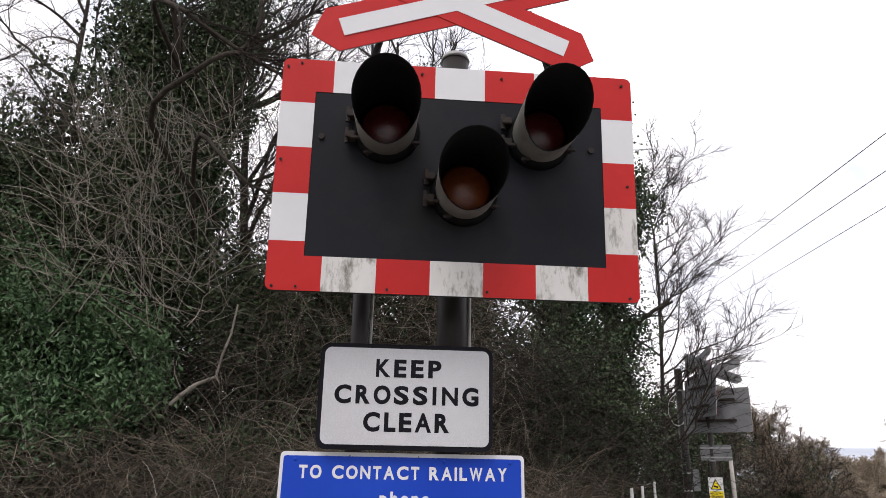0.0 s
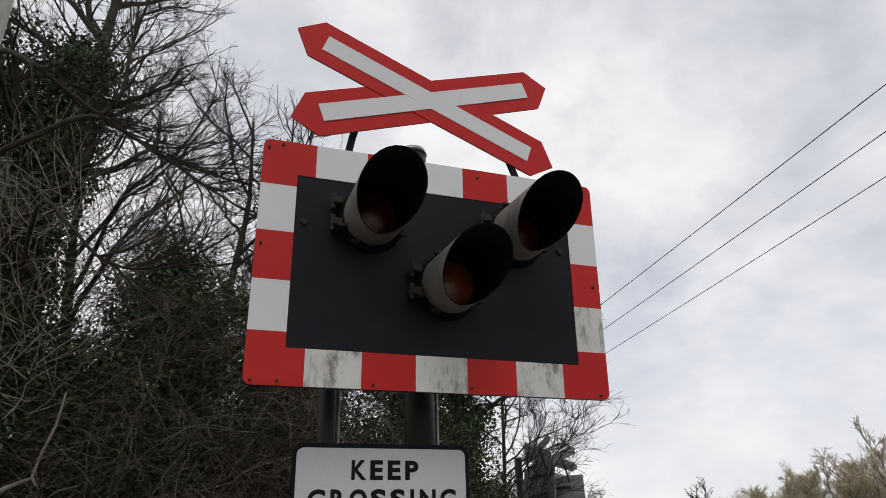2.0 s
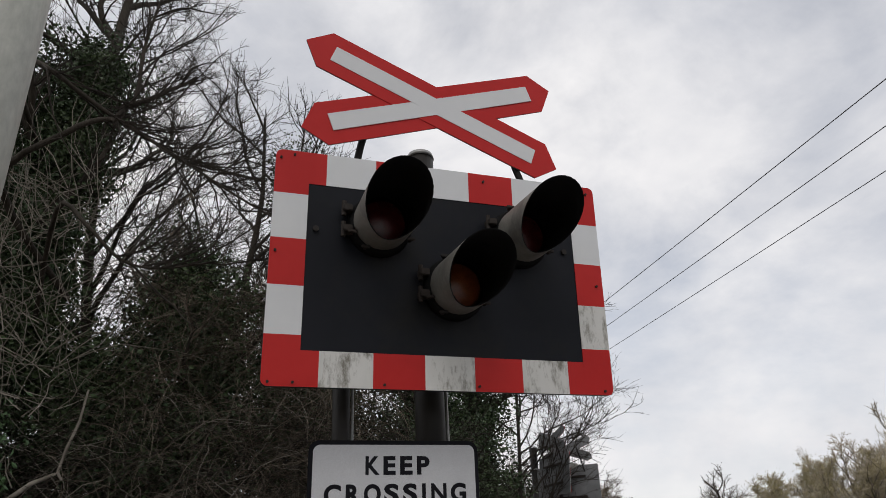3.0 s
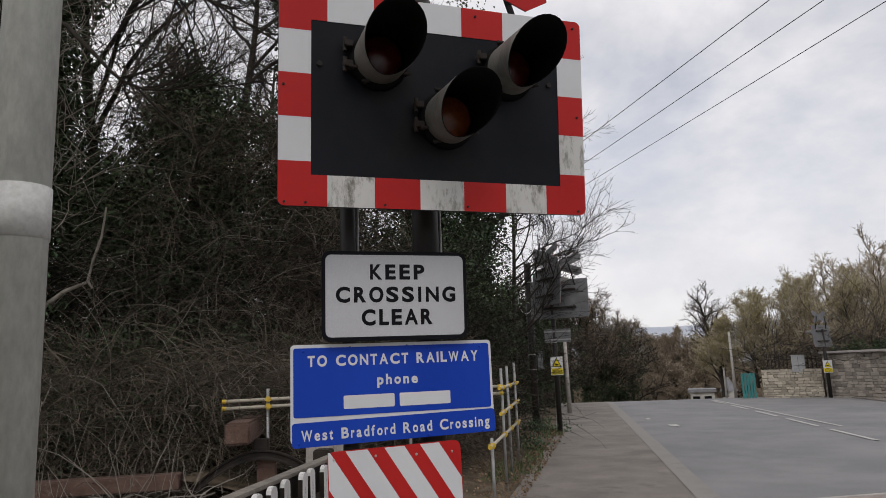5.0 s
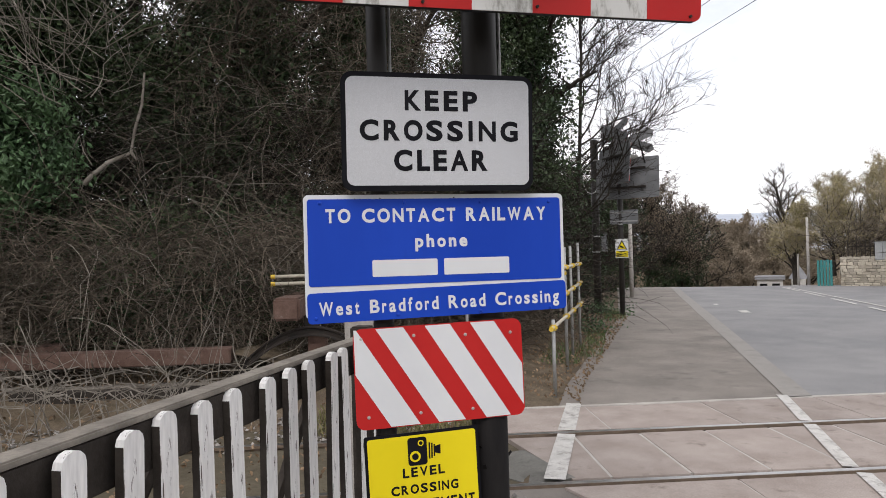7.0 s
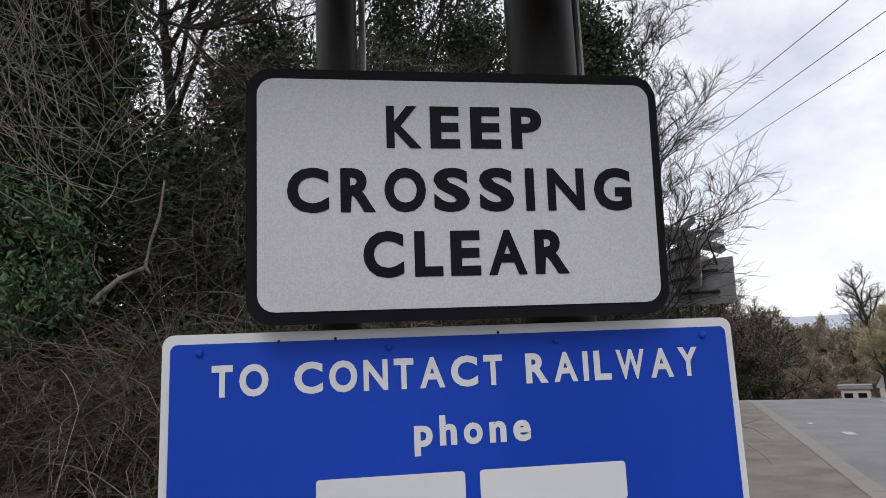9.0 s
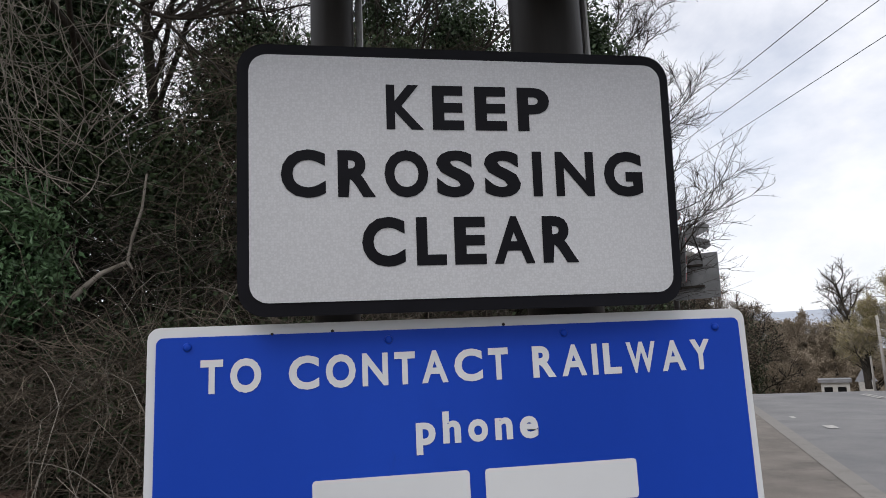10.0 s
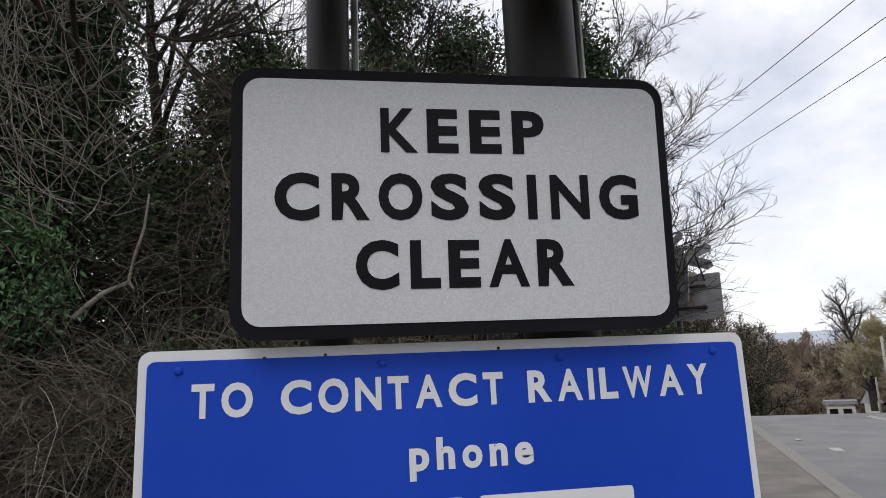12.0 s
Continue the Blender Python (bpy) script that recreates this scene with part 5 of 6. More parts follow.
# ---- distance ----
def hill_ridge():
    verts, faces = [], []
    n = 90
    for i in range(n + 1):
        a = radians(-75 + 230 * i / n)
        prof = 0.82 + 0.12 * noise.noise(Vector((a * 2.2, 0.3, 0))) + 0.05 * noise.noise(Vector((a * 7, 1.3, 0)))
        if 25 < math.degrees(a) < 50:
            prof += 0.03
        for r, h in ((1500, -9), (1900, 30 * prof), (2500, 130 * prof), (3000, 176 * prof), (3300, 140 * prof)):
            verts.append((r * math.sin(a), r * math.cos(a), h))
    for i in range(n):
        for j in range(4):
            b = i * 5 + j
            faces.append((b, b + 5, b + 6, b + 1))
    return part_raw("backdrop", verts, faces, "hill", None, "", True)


# the ridge's haze comes from its base colour, there is no volume
tagged(hill_ridge(), "distant moorland ridge with blue-grey haze painted into its colour", "hill", kind="structure")


# ---- vegetation ----
class Tubes:
    """Collects many thin tapering limbs into one mesh."""

    def __init__(self):
        self.v, self.f = [], []

    def add(self, pts, r0, r1, sides=3):
        last, n = None, len(pts)
        for i in range(n):
            p = pts[i]
            d = pts[min(i + 1, n - 1)] - pts[max(i - 1, 0)]
            if d.length < 1e-6:
                continue
            d.normalize()
            s = d.cross(Vector((0.31, 0.17, 0.93)))
            if s.length < 0.05:
                s = d.cross(Vector((1, 0, 0)))
            s.normalize()
            t_ = s.cross(d)
            r = r0 + (r1 - r0) * i / (n - 1)
            base = len(self.v)
            for k in range(sides):
                a = 6.2832 * k / sides
                q = p + (s * math.cos(a) + t_ * math.sin(a)) * r
                self.v.append((q.x, q.y, q.z))
            if last is not None:
                for k in range(sides):
                    self.f.append((last + k, last + (k + 1) % sides, base + (k + 1) % sides, base + k))
            last = base


def bent(r, p, d, length, steps, wander, lift=0.0):
    pts, d = [p.copy()], d.normalized()
    for i in range(steps):
        d = d + Vector((r.gauss(0, wander), r.gauss(0, wander), r.gauss(0, wander) + lift))
        d.normalize()
        p = p + d * (length / steps)
        pts.append(p.copy())
    return pts


def leaves(centres, size, rs, droop=0.4, aspect=0.8):
    """Kite-shaped folded leaves at the given places, as vertices and faces."""
    c = np.asarray(centres, float)
    n = len(c)
    a = rs.normal(size=(n, 3))
    a[:, 2] -= droop
    a /= np.linalg.norm(a, axis=1, keepdims=True)
    b = np.cross(a, rs.normal(size=(n, 3)))
    b /= np.linalg.norm(b, axis=1, keepdims=True) + 1e-9
    nn = np.cross(a, b)
    s = size * rs.uniform(0.55, 1.35, (n, 1))
    w = s * aspect * 0.5
    fold = nn * s * 0.14
    v = np.empty((n, 4, 3))
    v[:, 0] = c
    v[:, 1] = c + a * s * 0.42 + b * w + fold
    v[:, 2] = c + a * s
    v[:, 3] = c + a * s * 0.42 - b * w + fold
    idx = np.arange(n)[:, None] * 4
    f = np.concatenate([idx + [0, 1, 2], idx + [0, 2, 3]]).tolist()
    return v.reshape(-1, 3).tolist(), f


def tree(name, at, height, seed, label, spread=0.55, trunk_r=0.16, lean=(0, 0), limbs=10, ivy=0, ivy_top=0.8, ivy_r=0.8, density=1.0, twig_mat="twig", leaf=None, leaf_n=0, leaf_size=0.07,
         first=0.25, twig_r=0.006, group="", ivy_size=0.085, up=0.35, bias=None, ivy_limbs=True):
    """A tapered wandering trunk with limbs, a crown of fine twigs and, where it has any, a coat of ivy."""
    r = random.Random(seed)
    rs = np.random.RandomState(seed)
    at = Vector(at)
    tr = thing(name, label, "tree" if height > 4 else "bush", at=at, group=group)
    trunk, crown = Tubes(), Tubes()
    spine = bent(r, at - Vector((0, 0, 0.15)), Vector((lean[0], lean[1], 1)), height * 0.86, 14, 0.045, 0.06)
    trunk.add(spine, trunk_r, trunk_r * 0.18, 9)
    ends, wood = [], list(spine)
    for i in range(limbs):
        f = first + (0.97 - first) * (i + r.random()) / limbs
        k = min(int(f * 14), 13)
        p = spine[k].lerp(spine[k + 1], f * 14 - k)
        a = r.uniform(0, 6.283) if not bias or r.random() > 0.45 else bias + r.gauss(0, 0.5)
        d = Vector((math.cos(a), math.sin(a), up + r.uniform(-0.2, 0.6) + 0.6 * f))
        ln = height * spread * (1.15 - 0.65 * f) * r.uniform(0.7, 1.15)
        limb = bent(r, p, d, ln, 8, 0.17, 0.05)
        lr = trunk_r * (0.5 - 0.3 * f)
        trunk.add(limb, lr, lr * 0.25, 6)
        wood += limb[:4] if ivy_limbs else limb[:2]
        for j in range(int(8 * density)):
            g = r.uniform(0.25, 1.0)
            kk = min(int(g * 8), 7)
            q = limb[kk].lerp(limb[kk + 1], g * 8 - kk)
            d2 = (limb[kk + 1] - limb[kk]).normalized() + Vector((r.gauss(0, 0.65), r.gauss(0, 0.65), r.gauss(0.12, 0.5)))
            sub = bent(r, q, d2, ln * r.uniform(0.22, 0.48), 6, 0.2, 0.04)
            crown.add(sub, max(lr * 0.3, twig_r * 1.6), twig_r, 4)
            ends += sub[3:]
            for _ in range(int(6 * density)):
                g2 = r.uniform(0.15, 1.0)
                k2 = min(int(g2 * 6), 5)
                q2 = sub[k2].lerp(sub[k2 + 1], g2 * 6 - k2)
                d3 = (sub[k2 + 1] - sub[k2]).normalized() + Vector((r.gauss(0, 0.6), r.gauss(0, 0.6), r.gauss(0.12, 0.45)))
                tw = bent(r, q2, d3, ln * r.uniform(0.10, 0.26), 4, 0.2, 0.05)
                crown.add(tw, twig_r * 1.1, twig_r * 0.5, 3)
                ends += tw[2:]
                for _ in range(2):
                    g3 = r.randint(1, 3)
                    d4 = (tw[g3 + 1] - tw[g3]).normalized() + Vector((r.gauss(0, 0.6), r.gauss(0, 0.6), r.gauss(0.1, 0.4)))
                    t4 = bent(r, tw[g3], d4, ln * r.uniform(0.05, 0.12), 2, 0.2, 0.05)
                    crown.add(t4, twig_r * 0.75, twig_r * 0.4, 3)
                    ends.append(t4[-1])
    part_raw("trunk", trunk.v, trunk.f, "bark", tr, "bark-covered trunk and limbs", True)
    part_raw("crown", crown.v, crown.f, twig_mat, tr, "tangle of bare twigs")
    if ivy:
        body = np.array([(p.x, p.y, p.z) for p in wood if p.z - at.z < height * ivy_top])
        # clumps round the wood, uneven in size, so that the outline is ragged
        cl = body[rs.randint(len(body), size=max(12, ivy // 110))] + rs.normal(0, 0.22, (max(12, ivy // 110), 3))
        rad = rs.uniform(0.2, 1.0, len(cl)) * ivy_r
        pick = rs.randint(len(cl), size=ivy)
        v = rs.normal(size=(ivy, 3))
        v /= np.linalg.norm(v, axis=1, keepdims=True)
        pos = cl[pick] + v * (rad[pick] * rs.uniform(0.45, 1.05, ivy))[:, None] * np.array([1, 1, 1.25])
        pos = pos[pos[:, 2] > at.z - 0.1]
        lv, lf = leaves(pos, ivy_size, rs)
        part_raw("ivy", lv, lf, "ivy", tr, "dense dark ivy leaves")
    if leaf and leaf_n:
        e = np.array([(p.x, p.y, p.z) for p in ends])
        pos = e[rs.randint(len(e), size=leaf_n)] + rs.normal(0, 0.09 * height / 6, (leaf_n, 3))
        lv, lf = leaves(pos, leaf_size, rs)
        part_raw("foliage", lv, lf, leaf, tr, "scattered small leaves")
    return tr


# ivy-clad trees on the bank behind the track
tree("ivy_tree", (-4.7, 12.9, 2.0), 16.5, 31, "tall old tree wrapped in dark ivy, bare above", 0.26, 0.34, (0.0, 0), 16, 46000, 0.62, 0.95, 1.2, up=0.2, ivy_limbs=False)
tree("ivy_tree", (-6.6, 13.8, 2.0), 9.5, 32, "tall tree wrapped in dark ivy at the bank", 0.34, 0.24, (0.03, -0.02), 12, 30000, 0.62, 1.0, 1.2)
tree("ivy_tree", (-8.6, 12.9, 2.0), 9.0, 33, "ivy-covered tree on the bank", 0.36, 0.24, (0, 0), 12, 26000, 0.6, 1.0, 1.2, bias=0.2)
tree("ivy_tree", (-0.4, 14.0, 2.2), 7.5, 34, "low ivy-hung tree with drooping brown twigs", 0.42, 0.20, (-0.05, -0.03), 12, 9000, 0.8, 0.7, 1.4, up=0.0, twig_mat="bramble")
tree("ivy_tree", (3.0, 17.8, 2.0), 12.6, 35, "ivy-topped tree behind the signs", 0.34, 0.24, (0.02, 0), 11, 30000, 0.95, 1.0, 1.1)
tree("ivy_tree", (6.2, 17.4, 0.4), 14.6, 36, "ivy-clad tree column at the edge of the wood", 0.20, 0.30, (0.02, -0.02), 12, 44000, 0.88, 0.8, 1.0, first=0.2)
tree("ivy_tree", (5.0, 16.8, 0.8), 9.5, 37, "ivy-clad stem at the edge of the wood", 0.30, 0.22, (0.0, 0), 10, 36000, 0.8, 1.0, 1.0, first=0.12)
tree("bare_tree", (-3.4, 17.5, 2.5), 15.5, 38, "tall leafless tree against the sky", 0.40, 0.18, (0.02, 0), 16, 0, density=1.35, twig_r=0.007)
tree("bare_tree", (-0.8, 17.5, 2.5), 14.0, 39, "tall leafless tree against the sky", 0.40, 0.18, (0.03, 0), 16, 0, density=1.35, twig_r=0.007)
tree("bare_tree", (1.4, 21.5, 2.5), 12.0, 40, "leafless tree against the sky", 0.40, 0.18, (0, 0), 14, 0, density=1.3, twig_r=0.007)
tree("bare_tree", (7.5, 18.6, 0.3), 13.0, 41, "slender leafless tree with fine upswept twigs", 0.27, 0.08, (0.04, 0), 30, 0, density=1.3, twig_r=0.006, up=0.4, bias=-0.3, first=0.15)
tree("bare_tree", (-9.0, 17.0, 2.5), 15.0, 42, "tall leafless tree against the sky", 0.36, 0.2, (0.02, 0), 11, 0, density=1.0)
tree("ivy_tree", (1.6, 16.0, 2.0), 7.0, 43, "low ivy-clad tree on the bank", 0.36, 0.18, (0, 0), 9, 18000, 0.95, 0.85, 1.0, first=0.15)
tree("ivy_tree", (-5.0, 15.2, 2.0), 9.5, 44, "ivy-clad tree deep in the wood", 0.30, 0.2, (0, 0), 9, 20000, 0.9, 0.9, 0.8, first=0.15)

# long bare limbs that reach out over the track
limb = thing("overhanging_limb", "long dark bare limbs reaching over the track", "branch", at=(-3.0, 11.0, 7.9))
r = random.Random(52)
tb, tc = Tubes(), Tubes()


def smooth_path(points, per=4):
    pts = [Vector(p) for p in points]
    out = []
    for i in range(len(pts) - 1):
        p0, p1, p2, p3 = pts[max(i - 1, 0)], pts[i], pts[i + 1], pts[min(i + 2, len(pts) - 1)]
        for k in range(per):
            f = k / per
            out.append(0.5 * ((2 * p1) + (p2 - p0) * f + (2 * p0 - 5 * p1 + 4 * p2 - p3) * f * f + (3 * p1 - p0 - 3 * p2 + p3) * f ** 3))
    return out + [pts[-1]]


bough = smooth_path([(-3.2, 12.6, 6.6), (-3.9, 10.4, 7.5), (-3.0, 9.6, 8.05), (-2.44, 9.56, 8.36), (-2.0, 9.64, 8.2), (-1.5, 9.7, 7.95), (-0.6, 9.76, 7.42), (0.3, 9.7, 6.9)])
riser = smooth_path([(-2.44, 9.56, 8.32), (-2.17, 9.6, 8.85), (-2.17, 9.6, 9.7), (-2.1, 9.62, 10.5), (-1.9, 9.6, 11.6), (-1.5, 9.6, 12.6)])
upper = smooth_path([(-4.2, 12.4, 9.6), (-4.1, 10.2, 9.6), (-3.46, 9.4, 9.05), (-2.74, 9.5, 8.6), (-2.3, 9.58, 8.34)])
lower = smooth_path([(-3.6, 12.5, 6.2), (-3.0, 10.0, 7.0), (-2.5, 9.6, 6.6), (-2.06, 9.63, 6.17), (-1.6, 9.67, 6.05), (-0.9, 9.7, 6.2)])
for path, ra, rb in ((bough, 0.058, 0.012), (riser, 0.042, 0.01), (upper, 0.05, 0.03), (lower, 0.042, 0.012)):
    tb.add(path, ra, rb, 8)
for path, first_, n_ in ((bough, 10, 34), (riser, 2, 26), (lower, 10, 14), (upper, 8, 8)):
    for i in range(n_):
        k = r.randint(first_, len(path) - 2)
        d = (path[k + 1] - path[k]).normalized() * 0.8 + Vector((r.gauss(0.25, 0.45), r.gauss(0, 0.4), r.gauss(0.35, 0.5)))
        sub = bent(r, path[k], d, r.uniform(0.7, 2.1), 7, 0.18, 0.04)
        tc.add(sub, 0.019, 0.005, 4)
        for _ in range(9):
            kk = r.randint(1, 6)
            d = (sub[kk + 1] - sub[kk]).normalized() + Vector((r.gauss(0.1, 0.6), r.gauss(0, 0.6), r.gauss(0.2, 0.5)))
            tw = bent(r, sub[kk], d, r.uniform(0.25, 0.8), 4, 0.2, 0.05)
            tc.add(tw, 0.0055, 0.003, 3)
            for _ in range(2):
                d = (tw[2] - tw[1]).normalized() + Vector((r.gauss(0, 0.6), r.gauss(0, 0.6), r.gauss(0.2, 0.5)))
                tc.add(bent(r, tw[r.randint(1, 3)], d, r.uniform(0.12, 0.35), 3, 0.2, 0.05), 0.004, 0.002, 3)
part_raw("bough", tb.v, tb.f, "bark", limb, "thick dark boughs", True)
part_raw("crown", tc.v, tc.f, "twig", limb, "fine bare twigs")

# pale dead branch that hooks upward from the bank
dead = thing("dead_branch", "pale dead branch hooked upward from the bank", "branch", at=(-4.2, 11.9, 3.1))
r = random.Random(5)
tb = Tubes()
b0 = [Vector(p) for p in ((-3.42, 11.95, 3.12), (-3.30, 11.95, 3.25), (-3.05, 11.9, 3.45), (-2.72, 11.9, 3.60), (-2.66, 11.9, 3.95), (-2.55, 11.9, 4.35), (-2.50, 11.9, 4.85))]
tb.add(b0, 0.042, 0.016, 8)
tb.add([b0[3], b0[3] + Vector((0.07, 0, -0.1))], 0.03, 0.015, 6)
tb.add([Vector((-3.6, 11.9, 3.55)), Vector((-3.45, 11.9, 3.85)), Vector((-3.40, 11.9, 3.62)), Vector((-3.28, 11.9, 3.40))], 0.012, 0.008, 5)
part_raw("branch", tb.v, tb.f, "paletwig", dead, "", True)


# ---- bank and undergrowth ----
bank = bmesh.new()
grid = {}
for i in range(50):
    for j in range(16):
        x = -22 + 30 * i / 49
        yb = 12.0 + (13.9 - 11.75) * (1.9 - x) / 17.9 - 0.25
        f = j / 15
        y = yb + 14 * f
        edge = min(1.0, max(0.0, (6.6 - x) / 4.0))
        p = Vector((x, y, 0))
        h = (2.15 * min(1, max(0.0, (3.4 - x) / 2.0)) + 1.9 * f ** 0.8) * edge + 0.25 * noise.noise(p * 0.6) * edge - 0.3 * (1 - edge)
        grid[i, j] = bank.verts.new((x, y, h if j else h - 0.05))
for i in range(49):
    for j in range(15):
        bank.faces.new((grid[i, j], grid[i + 1, j], grid[i + 1, j + 1], grid[i, j + 1]))
tagged(part("bank", bank, "dirt", None, "", True), "wooded earth bank above the retaining wall", "bank", kind="structure")


def bank_height(x, y):
    yb = 11.75 + (13.9 - 11.75) * (1.9 - x) / 17.9
    f = max(0.0, (y - yb) / 14)
    return (2.15 * min(1, max(0.0, (3.4 - x) / 2.0)) + 1.9 * f ** 0.8) * min(1.0, max(0.0, (6.6 - x) / 4.0)) if y > yb - 0.2 else 0.3


def thicket(name, boxes, count, seed, length, mat, label, radius=0.006, droop=-0.12, start_up=0.8):
    """Arching stems, tangled, from given patches of ground."""
    r = random.Random(seed)
    tb = Tubes()
    for i in range(count):
        x0, x1, y0, y1, z0, z1 = boxes[r.randrange(len(boxes))]
        p = Vector((r.uniform(x0, x1), r.uniform(y0, y1), 0))
        p.z = r.uniform(z0, z1)
        d = Vector((r.gauss(0, 0.7), r.gauss(-0.25, 0.6), r.uniform(0.0, start_up)))
        tb.add(bent(r, p, d, length * r.uniform(0.4, 1.3), 6, 0.22, droop), radius * r.uniform(0.6, 1.3), radius * 0.4, 3)
    return tagged(part_raw(name, tb.v, tb.f, mat), label, "undergrowth", kind="stuff")


def leaf_mass(name, blobs, count, seed, size, mat, label, shell=0.5, aspect=0.6):
    """Leaves in uneven clumps over given ellipsoids (x, y, z, rx, ry, rz)."""
    rs = np.random.RandomState(seed)
    b = np.array(blobs, float)
    weight = b[:, 3] * b[:, 5] + 0.01
    pick = rs.choice(len(b), size=count // 40 + 1, p=weight / weight.sum())
    v = rs.normal(size=(len(pick), 3))
    v /= np.linalg.norm(v, axis=1, keepdims=True)
    cl = b[pick, :3] + v * b[pick, 3:] * rs.uniform(shell, 1.0, (len(pick), 1))
    which = rs.randint(len(cl), size=count)
    pos = cl[which] + rs.normal(0, 0.17, (count, 3)) * rs.uniform(0.5, 1.5, (count, 1))
    pos = pos[pos[:, 2] > 0.02]
    lv, lf = leaves(pos, size, rs, 0.5, aspect)
    return tagged(part_raw(name, lv, lf, mat), label, "foliage", kind="stuff")


# brambles along the wall foot, over its top and between the trees
thicket("brambles", [(-12, 1.6, 10.9, 12.2, 0.2, 1.2), (-12, 1.6, 11.2, 12.8, 1.2, 2.6)], 5200, 61, 1.7, "bramble", "dense dry brambles hanging over the stone wall")
thicket("brambles", [(-9, 4.5, 12.4, 15.5, 2.0, 4.5)], 5200, 62, 1.9, "twig", "dark tangled stems between the trees")
thicket("brambles", [(-7.0, 2.2, 11.1, 11.6, 0.1, 2.3)], 3000, 60, 1.2, "bramble", "arching dry bramble stems before the stone wall", 0.007, -0.2, 0.7)
thicket("brambles", [(-2.2, 2.4, 12.6, 14.2, 3.0, 7.2)], 2800, 63, 1.8, "bramble", "drooping brown climber stems over the low tree", 0.006, -0.22, 0.5)
thicket("brambles", [(1.2, 3.4, 11.4, 13.0, 0.1, 1.8), (2.2, 4.6, 13.0, 15.0, 0.1, 2.0)], 3600, 64, 1.5, "bramble", "dry brambles beside the barrier")
thicket("brambles", [(3.8, 6.6, 14.2, 16.5, 0.2, 3.2), (4.9, 5.8, 16.5, 18.4, 0.2, 3.0)], 2000, 65, 1.6, "twig", "dark stems behind the far signals")
thicket("brambles", [(-9.0, -4.2, 11.4, 13.5, 4.5, 9.5)], 700, 68, 1.9, "bramble", "hanging brown climber stems on the ivy trees", 0.006, -0.15, 0.6)
thicket("brambles", [(-8, 1.2, 10.8, 11.8, 0.3, 2.4), (-6, 2.0, 12.2, 13.2, 2.2, 5.0)], 620, 69, 1.9, "paletwig", "pale arching dead stems over the brambles", 0.0055, -0.16, 0.9)
thicket("brambles", [(-5.4, -2.6, 10.6, 11.8, 4.2, 8.2)], 320, 70, 2.0, "paletwig", "pale bare sapling twigs before the ivy", 0.0075, 0.02, 1.2)
leaf_mass("evergreen_shrub", [(-7.2, 12.0, 4.6, 1.6, 0.8, 2.0), (-5.6, 11.9, 4.0, 1.3, 0.7, 1.7), (-8.8, 12.1, 4.0, 1.5, 0.9, 2.0), (-4.3, 12.0, 3.7, 0.9, 0.6, 1.3), (-6.3, 11.7, 2.7, 2.2, 0.5, 0.8)], 44000, 71, 0.115, "laurel", "glossy evergreen shrub on the bank", 0.5, 0.45)
leaf_mass("ivy_cover", [(-6.5, 13.4, 4.5, 3.5, 0.8, 2.4), (-1.8, 13.3, 4.3, 2.4, 0.8, 2.2), (1.4, 14.6, 3.9, 1.9, 0.8, 1.9), (3.3, 14.8, 3.6, 1.9, 0.8, 1.9), (5.2, 15.4, 3.0, 1.2, 0.8, 2.4)], 62000, 72, 0.09, "ivy", "ivy covering the ground and stems of the wood", 0.2, 0.8)
leaf_mass("ivy_cover", [(-5, 12.3, 2.4, 6.5, 0.5, 0.5), (3.2, 14.0, 1.6, 1.6, 0.6, 0.9), (5.4, 16.6, 1.2, 1.2, 1.2, 1.0)], 14000, 73, 0.075, "ivy", "low ivy and leaves over the wall top", 0.2, 0.8)
leaf_mass("ivy_cover", [(-7.4, 14.4, 8.0, 2.2, 0.9, 4.0), (-6, 18, 6, 6, 1.5, 3.5), (0.5, 18.5, 5.5, 4.5, 1.2, 2.6), (4.5, 18.5, 4.0, 2.5, 1.0, 2.5)], 36000, 74, 0.11, "ivy", "dark evergreen undergrowth deep in the wood", 0.1, 0.8)

leaf_mass("ivy_cover", [(-4.6, 12.9, 6.6, 1.1, 0.7, 2.4), (-5.4, 12.9, 6.2, 1.5, 0.7, 2.2), (-5.0, 12.8, 8.6, 1.25, 0.8, 2.6), (-5.2, 12.9, 11.0, 1.15, 0.8, 1.9), (-7.4, 13.0, 7.4, 1.5, 0.8, 1.5)], 52000, 76, 0.09, "ivy", "ivy hanging in sheets on the tall trees", 0.2, 0.8)
leaf_mass("ivy_cover", [(-1.1, 13.4, 6.5, 1.1, 0.6, 1.9), (0.7, 13.7, 6.2, 1.2, 0.6, 1.6), (-3.7, 13.0, 6.6, 0.75, 0.5, 2.6), (-3.0, 13.4, 5.0, 0.9, 0.5, 1.5), (-4.4, 12.6, 7.2, 0.8, 0.5, 2.4)], 30000, 79, 0.085, "ivy", "ivy hanging on the low trees of the bank", 0.1, 0.8)
leaf_mass("ivy_cover", [(-1.7, 13.9, 7.3, 0.9, 0.6, 1.7), (-2.4, 13.8, 5.6, 0.9, 0.6, 1.0)], 5500, 85, 0.085, "ivy", "ivy tangled in the thin stems of the bank", 0.0, 0.8)
thicket("brambles", [(-3.8, -0.6, 13.2, 15.0, 4.5, 9.0)], 750, 86, 1.7, "twig", "dark tangled twigs high between the trees", 0.008, 0.0, 1.0)
